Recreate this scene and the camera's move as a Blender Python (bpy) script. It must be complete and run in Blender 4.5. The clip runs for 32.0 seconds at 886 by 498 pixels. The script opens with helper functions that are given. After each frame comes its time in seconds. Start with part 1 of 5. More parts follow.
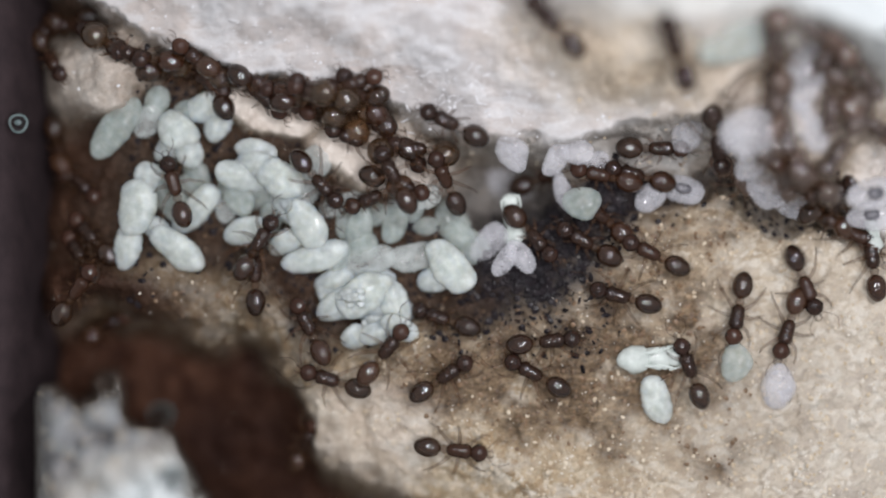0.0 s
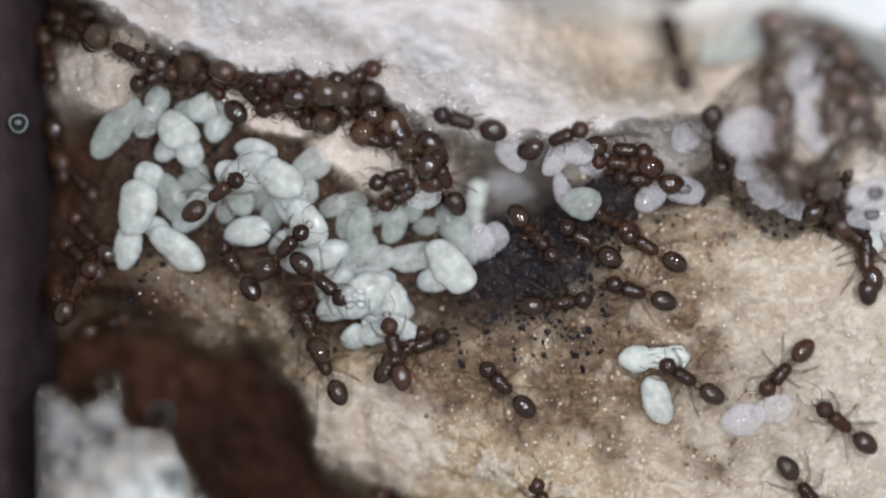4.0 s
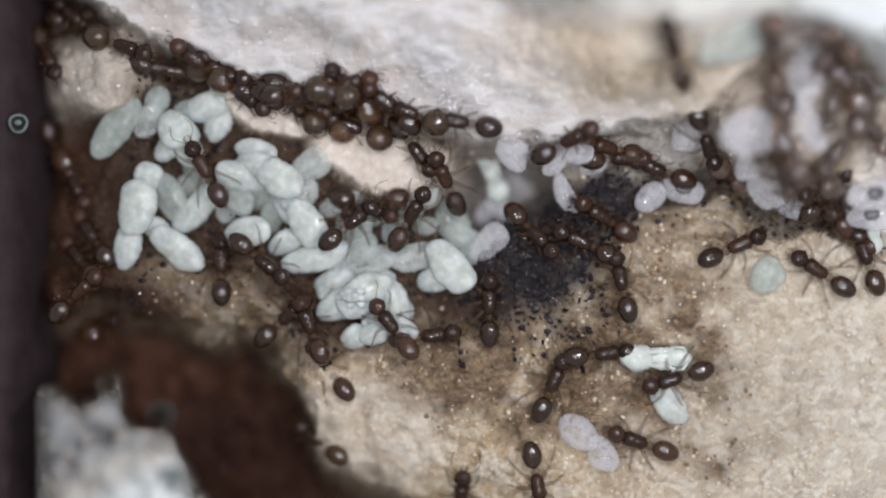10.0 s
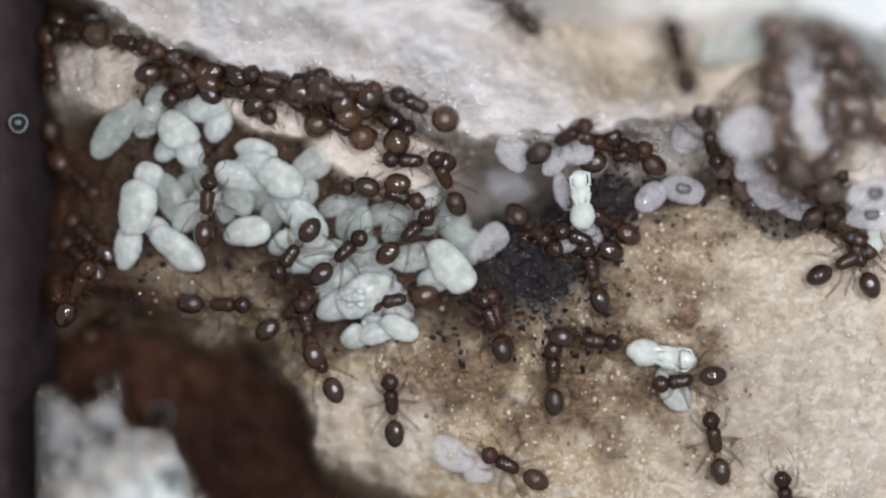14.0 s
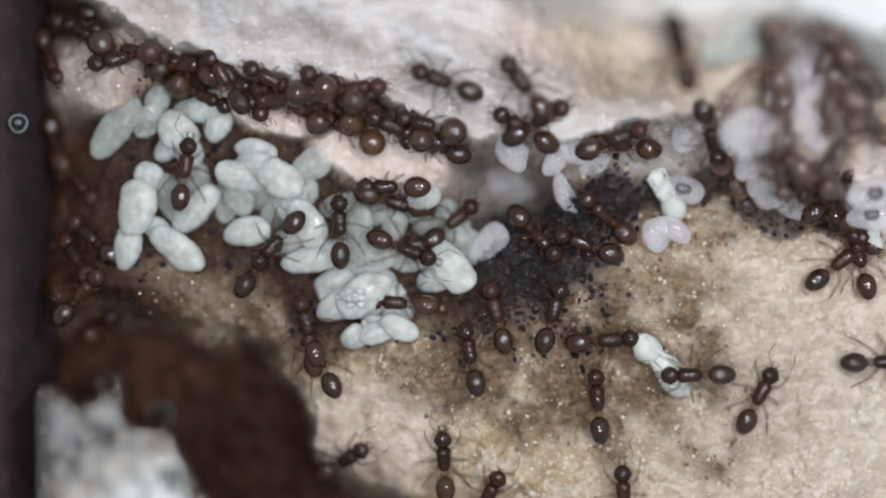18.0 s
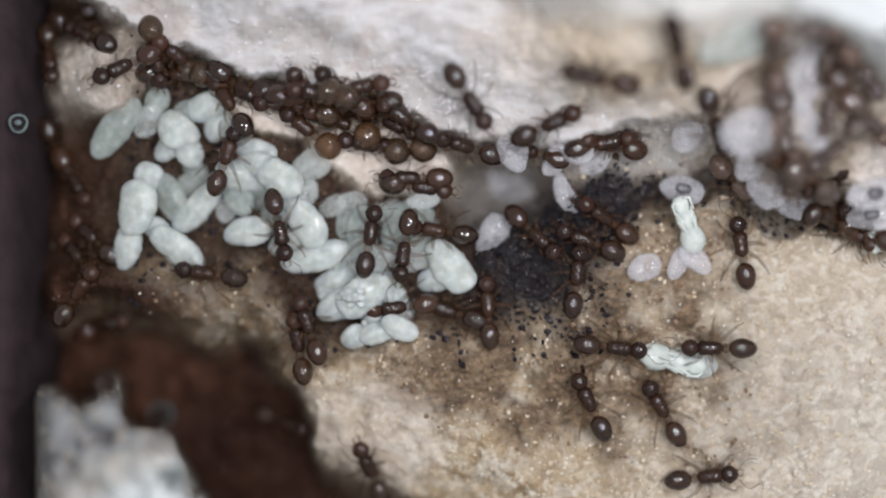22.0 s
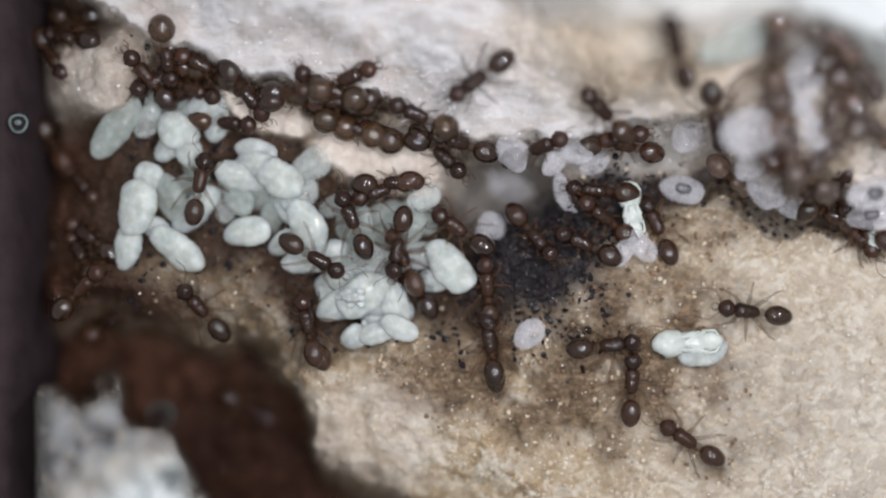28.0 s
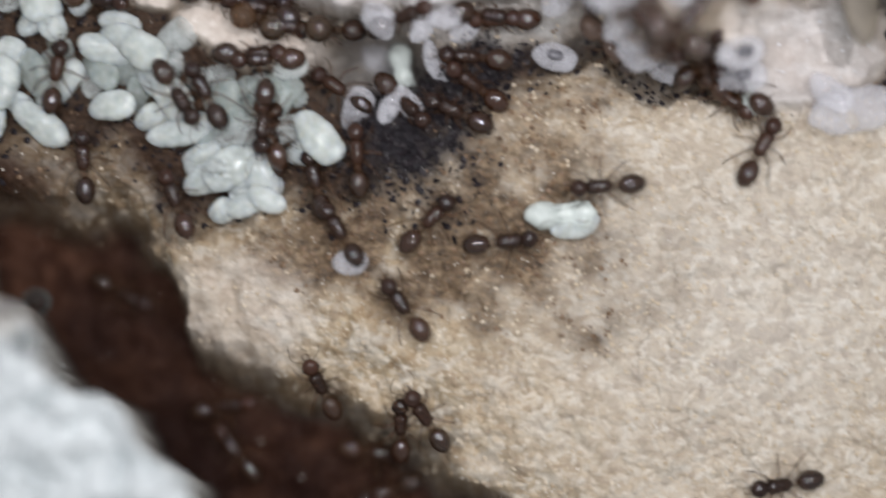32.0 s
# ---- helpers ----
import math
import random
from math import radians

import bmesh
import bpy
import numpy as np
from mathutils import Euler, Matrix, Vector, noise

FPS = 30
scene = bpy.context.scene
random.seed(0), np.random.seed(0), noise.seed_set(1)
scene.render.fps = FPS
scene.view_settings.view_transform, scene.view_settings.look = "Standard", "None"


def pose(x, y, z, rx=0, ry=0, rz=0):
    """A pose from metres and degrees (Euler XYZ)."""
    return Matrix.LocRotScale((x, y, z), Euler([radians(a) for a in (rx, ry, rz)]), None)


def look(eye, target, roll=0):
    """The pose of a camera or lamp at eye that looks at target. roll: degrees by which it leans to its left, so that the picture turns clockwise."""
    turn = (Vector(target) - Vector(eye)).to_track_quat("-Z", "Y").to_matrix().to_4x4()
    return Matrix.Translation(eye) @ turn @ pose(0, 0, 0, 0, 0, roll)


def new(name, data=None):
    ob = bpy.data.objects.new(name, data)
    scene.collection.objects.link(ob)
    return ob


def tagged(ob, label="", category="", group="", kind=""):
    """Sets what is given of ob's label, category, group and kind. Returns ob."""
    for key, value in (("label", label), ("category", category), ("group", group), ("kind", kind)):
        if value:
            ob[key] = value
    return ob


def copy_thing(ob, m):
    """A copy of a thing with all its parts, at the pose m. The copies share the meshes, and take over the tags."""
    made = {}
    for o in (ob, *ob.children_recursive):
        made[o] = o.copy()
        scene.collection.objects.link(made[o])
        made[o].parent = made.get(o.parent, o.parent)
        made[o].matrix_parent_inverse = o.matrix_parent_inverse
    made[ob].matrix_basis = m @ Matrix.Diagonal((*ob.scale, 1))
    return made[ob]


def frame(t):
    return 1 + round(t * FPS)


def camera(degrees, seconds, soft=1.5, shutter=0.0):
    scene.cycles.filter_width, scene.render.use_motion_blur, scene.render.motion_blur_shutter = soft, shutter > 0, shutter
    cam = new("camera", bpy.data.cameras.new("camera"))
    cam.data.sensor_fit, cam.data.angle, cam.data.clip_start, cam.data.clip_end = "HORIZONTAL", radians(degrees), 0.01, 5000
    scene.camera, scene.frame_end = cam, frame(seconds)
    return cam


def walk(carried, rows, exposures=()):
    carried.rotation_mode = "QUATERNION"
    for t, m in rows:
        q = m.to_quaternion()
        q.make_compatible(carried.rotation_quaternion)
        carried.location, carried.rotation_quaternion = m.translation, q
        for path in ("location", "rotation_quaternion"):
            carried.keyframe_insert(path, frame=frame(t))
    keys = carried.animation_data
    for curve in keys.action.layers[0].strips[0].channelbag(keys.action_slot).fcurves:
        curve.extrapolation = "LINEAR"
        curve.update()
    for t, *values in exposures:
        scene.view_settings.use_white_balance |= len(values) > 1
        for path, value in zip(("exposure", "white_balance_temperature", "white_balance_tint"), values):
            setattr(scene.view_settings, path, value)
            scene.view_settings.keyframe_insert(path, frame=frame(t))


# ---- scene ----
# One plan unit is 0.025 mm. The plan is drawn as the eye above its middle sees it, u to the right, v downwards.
U = 2.5e-5
D = 2154.0


def at(u, v, z=0.0):
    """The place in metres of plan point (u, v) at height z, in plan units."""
    k = (D - z) / D
    return Vector(((u - 784) * k * U, (441 - v) * k * U, z * U))


# ---- camera ----
cam = camera(40, 32.0, soft=2.0, shutter=0.5)
cam.data.dof.use_dof = True
cam.data.dof.focus_distance = 2128 * U
cam.data.dof.aperture_fstop = 7.0


def eye(cx, cy, s=1.0, turn=0.0):
    return pose(cx * U, cy * U, D / s * U, 0, 0, -turn)


walk(cam, [
    (0.0, eye(0, 0)), (31.0, eye(0, 0)), (31.1, eye(0, 0)), (31.2, eye(2, -3)), (31.3, eye(8, -20, 1.001, 0.1)),
    (31.4, eye(28, -45, 1.003, 0.2)), (31.5, eye(62, -67, 1.0056, 0.35)), (31.6, eye(80, -97, 1.008, 0.45)),
    (31.7, eye(108, -135, 1.011, 0.55)), (31.8, eye(157, -177, 1.014, 0.65)), (31.9, eye(192, -205, 1.017, 0.72)),
    (32.0, eye(226, -227, 1.0188, 0.765))])

# ---- light: a dim room and a small ring of cool lamps round the lens ----
room = bpy.data.worlds.new("room")
scene.world = room
room.use_nodes = True
room.node_tree.nodes["Background"].inputs[0].default_value = (0.93, 0.97, 1.0, 1)
room.node_tree.nodes["Background"].inputs[1].default_value = 0.335
for k in range(5):
    lamp_data = bpy.data.lights.new("ring_lamp", "AREA")
    lamp_data.shape, lamp_data.size = "DISK", 0.0055
    lamp_data.energy, lamp_data.color = (0.0131, 0.0064, 0.0075, 0.0064, 0.0071)[k], (0.972, 0.955, 0.992)
    lamp = new("ring_lamp", lamp_data)
    lamp.matrix_world = look((0.010 + 0.021 * math.cos(1.2566 * k + 0.5), 0.005 + 0.021 * math.sin(1.2566 * k + 0.5), 0.056), (0.003, 0.001, 0))
scene.view_settings.exposure = 0.0


# ---- materials ----
def material(name):
    m = bpy.data.materials.new(name)
    m.use_nodes = True
    return m, m.node_tree, m.node_tree.nodes["Principled BSDF"]


def node(tree, kind, **values):
    n = tree.nodes.new(kind)
    for k, v in values.items():
        n.inputs[k].default_value = v
    return n


def noise_tex(tree, scale, detail=4.0, rough=0.6, stretch=None):
    co = tree.nodes.new("ShaderNodeTexCoord")
    out = co.outputs["Object"]
    if stretch:
        mp = tree.nodes.new("ShaderNodeMapping")
        mp.inputs["Scale"].default_value = stretch
        tree.links.new(out, mp.inputs["Vector"])
        out = mp.outputs["Vector"]
    n = node(tree, "ShaderNodeTexNoise", Scale=scale, Detail=detail, Roughness=rough)
    tree.links.new(out, n.inputs["Vector"])
    return n.outputs["Fac"]


def ramp(tree, fac, stops):
    r = tree.nodes.new("ShaderNodeValToRGB")
    while len(r.color_ramp.elements) < len(stops):
        r.color_ramp.elements.new(0.5)
    for e, (p, c) in zip(r.color_ramp.elements, stops):
        e.position, e.color = p, (*c, 1)
    tree.links.new(fac, r.inputs["Fac"])
    return r.outputs["Color"]


def mix(tree, fac, a, b):
    m = tree.nodes.new("ShaderNodeMix")
    m.data_type = "RGBA"
    for socket, value in ((m.inputs[0], fac), (m.inputs[6], a), (m.inputs[7], b)):
        if isinstance(value, (int, float)):
            socket.default_value = value
        elif isinstance(value, tuple):
            socket.default_value = (*value, 1)
        else:
            tree.links.new(value, socket)
    return m.outputs[2]


def bump(tree, bsdf, height, strength, distance):
    b = node(tree, "ShaderNodeBump", Strength=strength, Distance=distance)
    tree.links.new(height, b.inputs["Height"])
    tree.links.new(b.outputs["Normal"], bsdf.inputs["Normal"])


def attribute(tree, name):
    a = tree.nodes.new("ShaderNodeAttribute")
    a.attribute_name = name
    return a.outputs["Fac"]


def math_node(tree, op, a, b):
    m = tree.nodes.new("ShaderNodeMath")
    m.operation = op
    for s, v in zip(m.inputs, (a, b)):
        if isinstance(v, (int, float)):
            s.default_value = v
        else:
            tree.links.new(v, s)
    return m.outputs[0]


def ground_material():
    m, t, b = material("rotten_wood")
    coarse, fine = noise_tex(t, 900, 5), noise_tex(t, 5200, 4, 0.7)
    fibre = noise_tex(t, 1500, 4, 0.65, (0.6, 1.2, 1))
    cream = ramp(t, coarse, [(0.25, (0.2555, 0.1751, 0.09937)), (0.47, (0.4401, 0.3407, 0.2158)), (0.72, (0.6199, 0.5394, 0.4117))])
    tone = attribute(t, "tone")
    cream = mix(t, math_node(t, "MULTIPLY", ramp(t, tone, [(0.5, (0, 0, 0)), (0.85, (1, 1, 1))]), 0.85), cream, (0.69, 0.63, 0.53))
    cream = mix(t, math_node(t, "MULTIPLY", ramp(t, tone, [(0.12, (1, 1, 1)), (0.45, (0, 0, 0))]), 0.65), cream, (0.24, 0.155, 0.085))
    cream = mix(t, math_node(t, "MULTIPLY", ramp(t, fine, [(0.3, (1, 1, 1)), (0.5, (0, 0, 0))]), 0.42), cream, (0.22, 0.15, 0.085))
    seam = ramp(t, noise_tex(t, 1300, 6, 0.7), [(0.485, (0, 0, 0)), (0.5, (1, 1, 1)), (0.515, (0, 0, 0))])
    cream = mix(t, math_node(t, "MULTIPLY", seam, 0.12), cream, (0.16, 0.10, 0.055))
    pale = mix(t, 0.5, cream, (0.63, 0.605, 0.565))
    brown = ramp(t, fibre, [(0.3, (0.060, 0.037, 0.022)), (0.5, (0.165, 0.112, 0.066)), (0.72, (0.36, 0.262, 0.165))])
    soot = ramp(t, noise_tex(t, 3600, 5, 0.75, (0.8, 1.15, 1)), [(0.40, (1, 1, 1)), (0.54, (0, 0, 0))])
    brown = mix(t, math_node(t, "MULTIPLY", soot, 0.6), brown, (0.040, 0.030, 0.022))
    cream = mix(t, math_node(t, "MULTIPLY", ramp(t, noise_tex(t, 4300, 5, 0.75, (0.7, 1.2, 1)), [(0.34, (1, 1, 1)), (0.46, (0, 0, 0))]), 0.45), cream, (0.20, 0.165, 0.125))
    chalk = ramp(t, noise_tex(t, 620, 6, 0.7, (0.7, 1.25, 1)), [(0.50, (0, 0, 0)), (0.62, (1, 1, 1))])
    cream = mix(t, math_node(t, "MULTIPLY", chalk, 0.55), cream, (0.66, 0.625, 0.56))
    ochre = ramp(t, noise_tex(t, 300, 4, 0.6), [(0.48, (0, 0, 0)), (0.64, (1, 1, 1))])
    cream = mix(t, math_node(t, "MULTIPLY", ochre, 0.35), cream, (0.47, 0.34, 0.20))
    broad = ramp(t, noise_tex(t, 170, 5, 0.65), [(0.44, (0, 0, 0)), (0.62, (1, 1, 1))])
    cream = mix(t, math_node(t, "MULTIPLY", broad, 0.38), cream, (0.40, 0.305, 0.205))
    tan = ramp(t, noise_tex(t, 420, 4), [(0.3, (0.43, 0.345, 0.26)), (0.52, (0.53, 0.445, 0.352)), (0.72, (0.60, 0.54, 0.465))])
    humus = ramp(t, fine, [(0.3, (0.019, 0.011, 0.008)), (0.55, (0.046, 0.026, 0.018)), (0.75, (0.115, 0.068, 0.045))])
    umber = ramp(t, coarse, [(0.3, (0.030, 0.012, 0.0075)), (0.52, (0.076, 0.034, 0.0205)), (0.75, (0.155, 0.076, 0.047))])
    # Shade of the deep hole put into the umber as near-black, unevenly.
    pit_shade = ramp(t, noise_tex(t, 230, 4), [(0.40, (0.5, 0.5, 0.5)), (0.58, (1, 1, 1))])
    umber = mix(t, math_node(t, "MULTIPLY", math_node(t, "MULTIPLY", pit_shade, 0.9), attribute(t, "wet")), umber, (0.0165, 0.0070, 0.0056))
    black = ramp(t, fine, [(0.3, (0.0080, 0.0070, 0.0082)), (0.7, (0.029, 0.026, 0.030))])
    plaster = ramp(t, fibre, [(0.25, (0.335, 0.312, 0.310)), (0.5, (0.400, 0.383, 0.381)), (0.75, (0.468, 0.457, 0.461))])
    stain = ramp(t, noise_tex(t, 330, 4), [(0.4, (0, 0, 0)), (0.66, (1, 1, 1))])
    plaster = mix(t, math_node(t, "MULTIPLY", stain, 0.55), plaster, (0.60, 0.52, 0.47))
    vein = ramp(t, noise_tex(t, 420, 5, 0.6, (0.45, 1.1, 1)), [(0.47, (0, 0, 0)), (0.53, (1, 1, 1)), (0.62, (0, 0, 0))])
    plaster = mix(t, math_node(t, "MULTIPLY", vein, 0.5), plaster, (0.65, 0.66, 0.68))
    skin = ramp(t, coarse, [(0.3, (0.4596, 0.3857, 0.3282)), (0.7, (0.6483, 0.5908, 0.5293))])
    mould = ramp(t, coarse, [(0.3, (0.529, 0.5654, 0.5746)), (0.7, (0.6749, 0.7068, 0.7114))])
    froth = ramp(t, noise_tex(t, 500, 3), [(0.3, (0.15, 0.137, 0.142)), (0.55, (0.31, 0.32, 0.33)), (0.75, (0.50, 0.52, 0.53))])
    col = cream
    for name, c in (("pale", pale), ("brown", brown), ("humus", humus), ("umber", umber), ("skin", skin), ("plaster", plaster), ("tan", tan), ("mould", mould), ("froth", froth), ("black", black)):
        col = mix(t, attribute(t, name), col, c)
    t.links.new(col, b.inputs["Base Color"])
    wet = math_node(t, "MAXIMUM", attribute(t, "humus"), attribute(t, "black"))
    damp = ramp(t, noise_tex(t, 3000, 2), [(0.36, (0.22, 0.22, 0.22)), (0.58, (0.85, 0.85, 0.85))])
    t.links.new(math_node(t, "SUBTRACT", damp, math_node(t, "MULTIPLY", wet, 0.12)), b.inputs["Roughness"])
    t.links.new(math_node(t, "SUBTRACT", 0.42, math_node(t, "MULTIPLY", math_node(t, "MAXIMUM", attribute(t, "umber"), attribute(t, "humus")), 0.32)), b.inputs["Specular IOR Level"])
    sleek = math_node(t, "MINIMUM", math_node(t, "ADD", math_node(t, "MAXIMUM", attribute(t, "plaster"), attribute(t, "mould")), attribute(t, "skin")), 1.0)
    relief = math_node(t, "SUBTRACT", 1.0, math_node(t, "MULTIPLY", sleek, 0.8))
    bump(t, b, math_node(t, "MULTIPLY", math_node(t, "ADD", math_node(t, "MULTIPLY", fine, 1.4), coarse), relief), 0.75, 0.00009)
    return m


def chitin(name, dark, light, clear, rough=0.13, coat=0.35):
    m, t, b = material(name)
    n = noise_tex(t, 4500, 3)
    shell = ramp(t, n, [(0.3, dark), (0.75, light)])
    blotch = ramp(t, noise_tex(t, 1500, 3, 0.6), [(0.40, (0, 0, 0)), (0.56, (1, 1, 1))])
    shell = mix(t, math_node(t, "MULTIPLY", blotch, 0.5), shell, tuple(0.45 * c for c in dark))
    age = node(t, "ShaderNodeObjectInfo").outputs["Random"]
    shell = mix(t, math_node(t, "MULTIPLY", ramp(t, age, [(0.5, (0, 0, 0)), (1.0, (1, 1, 1))]), 0.4), shell, (1.35 * light[0], 1.15 * light[1], light[2]))
    t.links.new(shell, b.inputs["Base Color"])
    b.inputs["Roughness"].default_value = rough
    b.inputs["IOR"].default_value = 1.3
    b.inputs["Transmission Weight"].default_value = clear
    b.inputs["Coat Weight"].default_value = coat
    b.inputs["Coat IOR"].default_value = 1.55
    b.inputs["Coat Roughness"].default_value = 0.035
    bump(t, b, noise_tex(t, 6000, 2), 0.3, 0.00001)
    t.links.new(b.inputs["Normal"].links[0].from_socket, b.inputs["Coat Normal"])
    return m


def brood_material(name, low, high, sss, clear, rough, body=1.0):
    m, t, b = material(name)
    n = noise_tex(t, 2600, 3)
    t.links.new(ramp(t, n, [(0.3, low), (0.7, high)]), b.inputs["Base Color"])
    b.inputs["Subsurface Weight"].default_value = sss
    b.inputs["Subsurface Radius"].default_value = (1.0, 0.9, 0.75)
    b.inputs["Subsurface Scale"].default_value = 0.0015
    b.inputs["Transmission Weight"].default_value = clear
    b.inputs["Roughness"].default_value = rough
    b.inputs["IOR"].default_value = 1.28
    if body < 1:
        veil = ramp(t, noise_tex(t, 1700, 2), [(0.3, (body * 0.78,) * 3), (0.7, (min(1, body * 1.22),) * 3)])
        t.links.new(veil, b.inputs["Alpha"])
    b.inputs["Coat Weight"].default_value = 0.42
    b.inputs["Coat IOR"].default_value = 1.5
    b.inputs["Coat Roughness"].default_value = 0.06
    bump(t, b, noise_tex(t, 3600, 4), 0.25, 0.00005)
    wet = node(t, "ShaderNodeBump", Strength=0.55, Distance=0.00004)
    t.links.new(noise_tex(t, 2200, 2), wet.inputs["Height"])
    t.links.new(wet.outputs["Normal"], b.inputs["Coat Normal"])
    return m


def plain(name, low, high, scale, rough):
    m, t, b = material(name)
    t.links.new(ramp(t, noise_tex(t, scale, 4), [(0.3, low), (0.7, high)]), b.inputs["Base Color"])
    b.inputs["Roughness"].default_value = rough
    bump(t, b, noise_tex(t, scale * 4, 3), 0.3, 0.00003)
    return m


GROUND = ground_material()
DARK = chitin("dark_chitin", (0.015, 0.0075, 0.0056), (0.054, 0.0255, 0.0175), 0.0)
TAIL = chitin("dark_clear_chitin", (0.015, 0.0068, 0.0044), (0.060, 0.027, 0.0150), 0.2, 0.1, 1.0)
WAIST = chitin("waist_chitin", (0.017, 0.008, 0.0055), (0.055, 0.027, 0.017), 0.1, 0.2)
TAIL_BROWN = chitin("brown_clear_chitin", (0.021, 0.0098, 0.0060), (0.080, 0.0395, 0.0215), 0.25, 0.12, 1.0)
# Paler brown chitin: the haze over the recess is put into its colour.
HAZED = chitin("hazed_chitin", (0.060, 0.041, 0.034), (0.18, 0.128, 0.105), 0.3, 0.18, 0.9)
BROWN = chitin("brown_chitin", (0.021, 0.0100, 0.0075), (0.068, 0.0325, 0.0220), 0.0, 0.18)
AMBER = chitin("amber_chitin", (0.075, 0.040, 0.021), (0.20, 0.114, 0.057), 0.65, 0.08, 1.0)
LIMB = chitin("limb_chitin", (0.05, 0.024, 0.011), (0.12, 0.06, 0.03), 0.0, 0.35)
LIMB.node_tree.nodes["Principled BSDF"].inputs["Alpha"].default_value = 0.26
EYE = plain("eye_black", (0.004, 0.004, 0.005), (0.01, 0.009, 0.009), 9000, 0.15)
WHITE = brood_material("brood_white", (0.530, 0.575, 0.548), (0.630, 0.672, 0.642), 1.0, 0.0, 0.17, 0.82)
PUPA = brood_material("pupa_white", (0.55, 0.605, 0.575), (0.66, 0.71, 0.675), 0.0, 0.0, 0.2, 0.97)
EGG = brood_material("egg_white", (0.66, 0.71, 0.68), (0.78, 0.82, 0.79), 0.5, 0.0, 0.15, 0.8)
PALE = brood_material("brood_pale_green", (0.43, 0.50, 0.475), (0.58, 0.635, 0.60), 0.5, 0.0, 0.15, 0.44)
CLEAR = brood_material("brood_glassy", (0.64, 0.645, 0.69), (0.82, 0.815, 0.86), 0.0, 0.0, 0.08, 0.30)
GLASSY = brood_material("brood_glassy_green", (0.58, 0.635, 0.62), (0.75, 0.79, 0.775), 0.0, 0.0, 0.08, 0.36)
GUT = plain("gut_dark", (0.05, 0.05, 0.06), (0.20, 0.195, 0.215), 9000, 0.25)
LINT = plain("white_lint", (0.55, 0.55, 0.57), (0.75, 0.75, 0.77), 2500, 0.4)
GRAIN = plain("wood_grain", (0.36, 0.27, 0.17), (0.66, 0.58, 0.46), 2500, 0.6)
FRASS = plain("frass_dark", (0.006, 0.005, 0.006), (0.026, 0.021, 0.024), 2000, 0.2)
FRASS.node_tree.nodes["Principled BSDF"].inputs["Specular IOR Level"].default_value = 0.1
CRUMB = plain("brown_crumb", (0.06, 0.033, 0.018), (0.26, 0.165, 0.095), 3500, 0.4)
LEAF = plain("dry_leaf", (0.10, 0.085, 0.065), (0.20, 0.17, 0.13), 1500, 0.6)
FRAME = plain("dark_frame", (0.024, 0.0175, 0.0195), (0.043, 0.0300, 0.0325), 700, 0.8)
FRAME.node_tree.nodes["Principled BSDF"].inputs["Specular IOR Level"].default_value = 0.1
SPARK = plain("glint_grain", (0.55, 0.5, 0.42), (0.85, 0.82, 0.76), 2500, 0.05)
RIM = plain("drop_rim", (0.08, 0.115, 0.12), (0.17, 0.215, 0.215), 4000, 0.2)
GLASS = material("drop_glass")
GLASS[2].inputs["Transmission Weight"].default_value = 1.0
GLASS[2].inputs["Roughness"].default_value = 0.02
GLASS[2].inputs["IOR"].default_value = 1.33
GLASS = GLASS[0]


# ---- the ground: one sheet with ledge, chamber, hole and heap ----
RNG = np.random.RandomState(7)
LATTICE = RNG.rand(16, 256, 256)


def smooth(a, lo, hi):
    x = np.clip((a - lo) / (hi - lo), 0, 1)
    return x * x * (3 - 2 * x)


def value_noise(u, v, size, seed):
    x, y = np.asarray(u) / size + 37.3 * seed, np.asarray(v) / size + 11.7 * seed
    i, j = np.floor(x).astype(int), np.floor(y).astype(int)
    fx, fy = x - i, y - j
    fx, fy = fx * fx * (3 - 2 * fx), fy * fy * (3 - 2 * fy)
    g = LATTICE[seed % 16]
    a, b = g[i & 255, j & 255], g[(i + 1) & 255, j & 255]
    c, d = g[i & 255, (j + 1) & 255], g[(i + 1) & 255, (j + 1) & 255]
    return (a + (b - a) * fx) * (1 - fy) + (c + (d - c) * fx) * fy - 0.5


def fbm(u, v, size, seed, octaves=4):
    return sum(value_noise(u, v, size / 2 ** k, seed + k) / 2 ** k for k in range(octaves))


def spot(u, v, cu, cv, ru, rv, turn=0.0, soft=0.35):
    """1 inside a turned ellipse, 0 outside, with a soft rim."""
    c, s = math.cos(radians(turn)), math.sin(radians(turn))
    x, y = (u - cu) * c - (v - cv) * s, (u - cu) * s + (v - cv) * c
    return 1 - smooth(np.sqrt((x / ru) ** 2 + (y / rv) ** 2), 1 - soft, 1 + soft)


LEDGE = ([-900, 60, 130, 190, 270, 400, 470, 560, 640, 690, 760, 820, 960, 1100, 1230, 1330, 1460, 1600, 2300],
         [-60, -40, 5, 45, 88, 130, 146, 152, 182, 216, 228, 236, 246, 238, 222, 120, 60, 70, 300])
CEILING = ([-900, 700, 880, 960, 1060, 1200, 1380, 1470, 1568, 1700, 1850, 2300],
           [-900, -120, -30, 10, 34, 52, 66, 116, 180, 225, 260, 360])
CHAMBER = ([-900, 60, 200, 350, 450, 520, 570, 700, 850, 960, 1040, 1120, 1250, 1340, 1420, 1568, 1700, 2300],
           [470, 470, 478, 482, 496, 555, 612, 600, 590, 550, 465, 405, 372, 392, 410, 430, 420, 420])
HOLE = ([-900, 0, 300, 440, 500, 530, 560, 640, 760, 880, 1010, 1090, 1200, 2300],
        [520, 545, 585, 592, 610, 665, 820, 866, 915, 990, 1035, 1095, 1190, 1900])
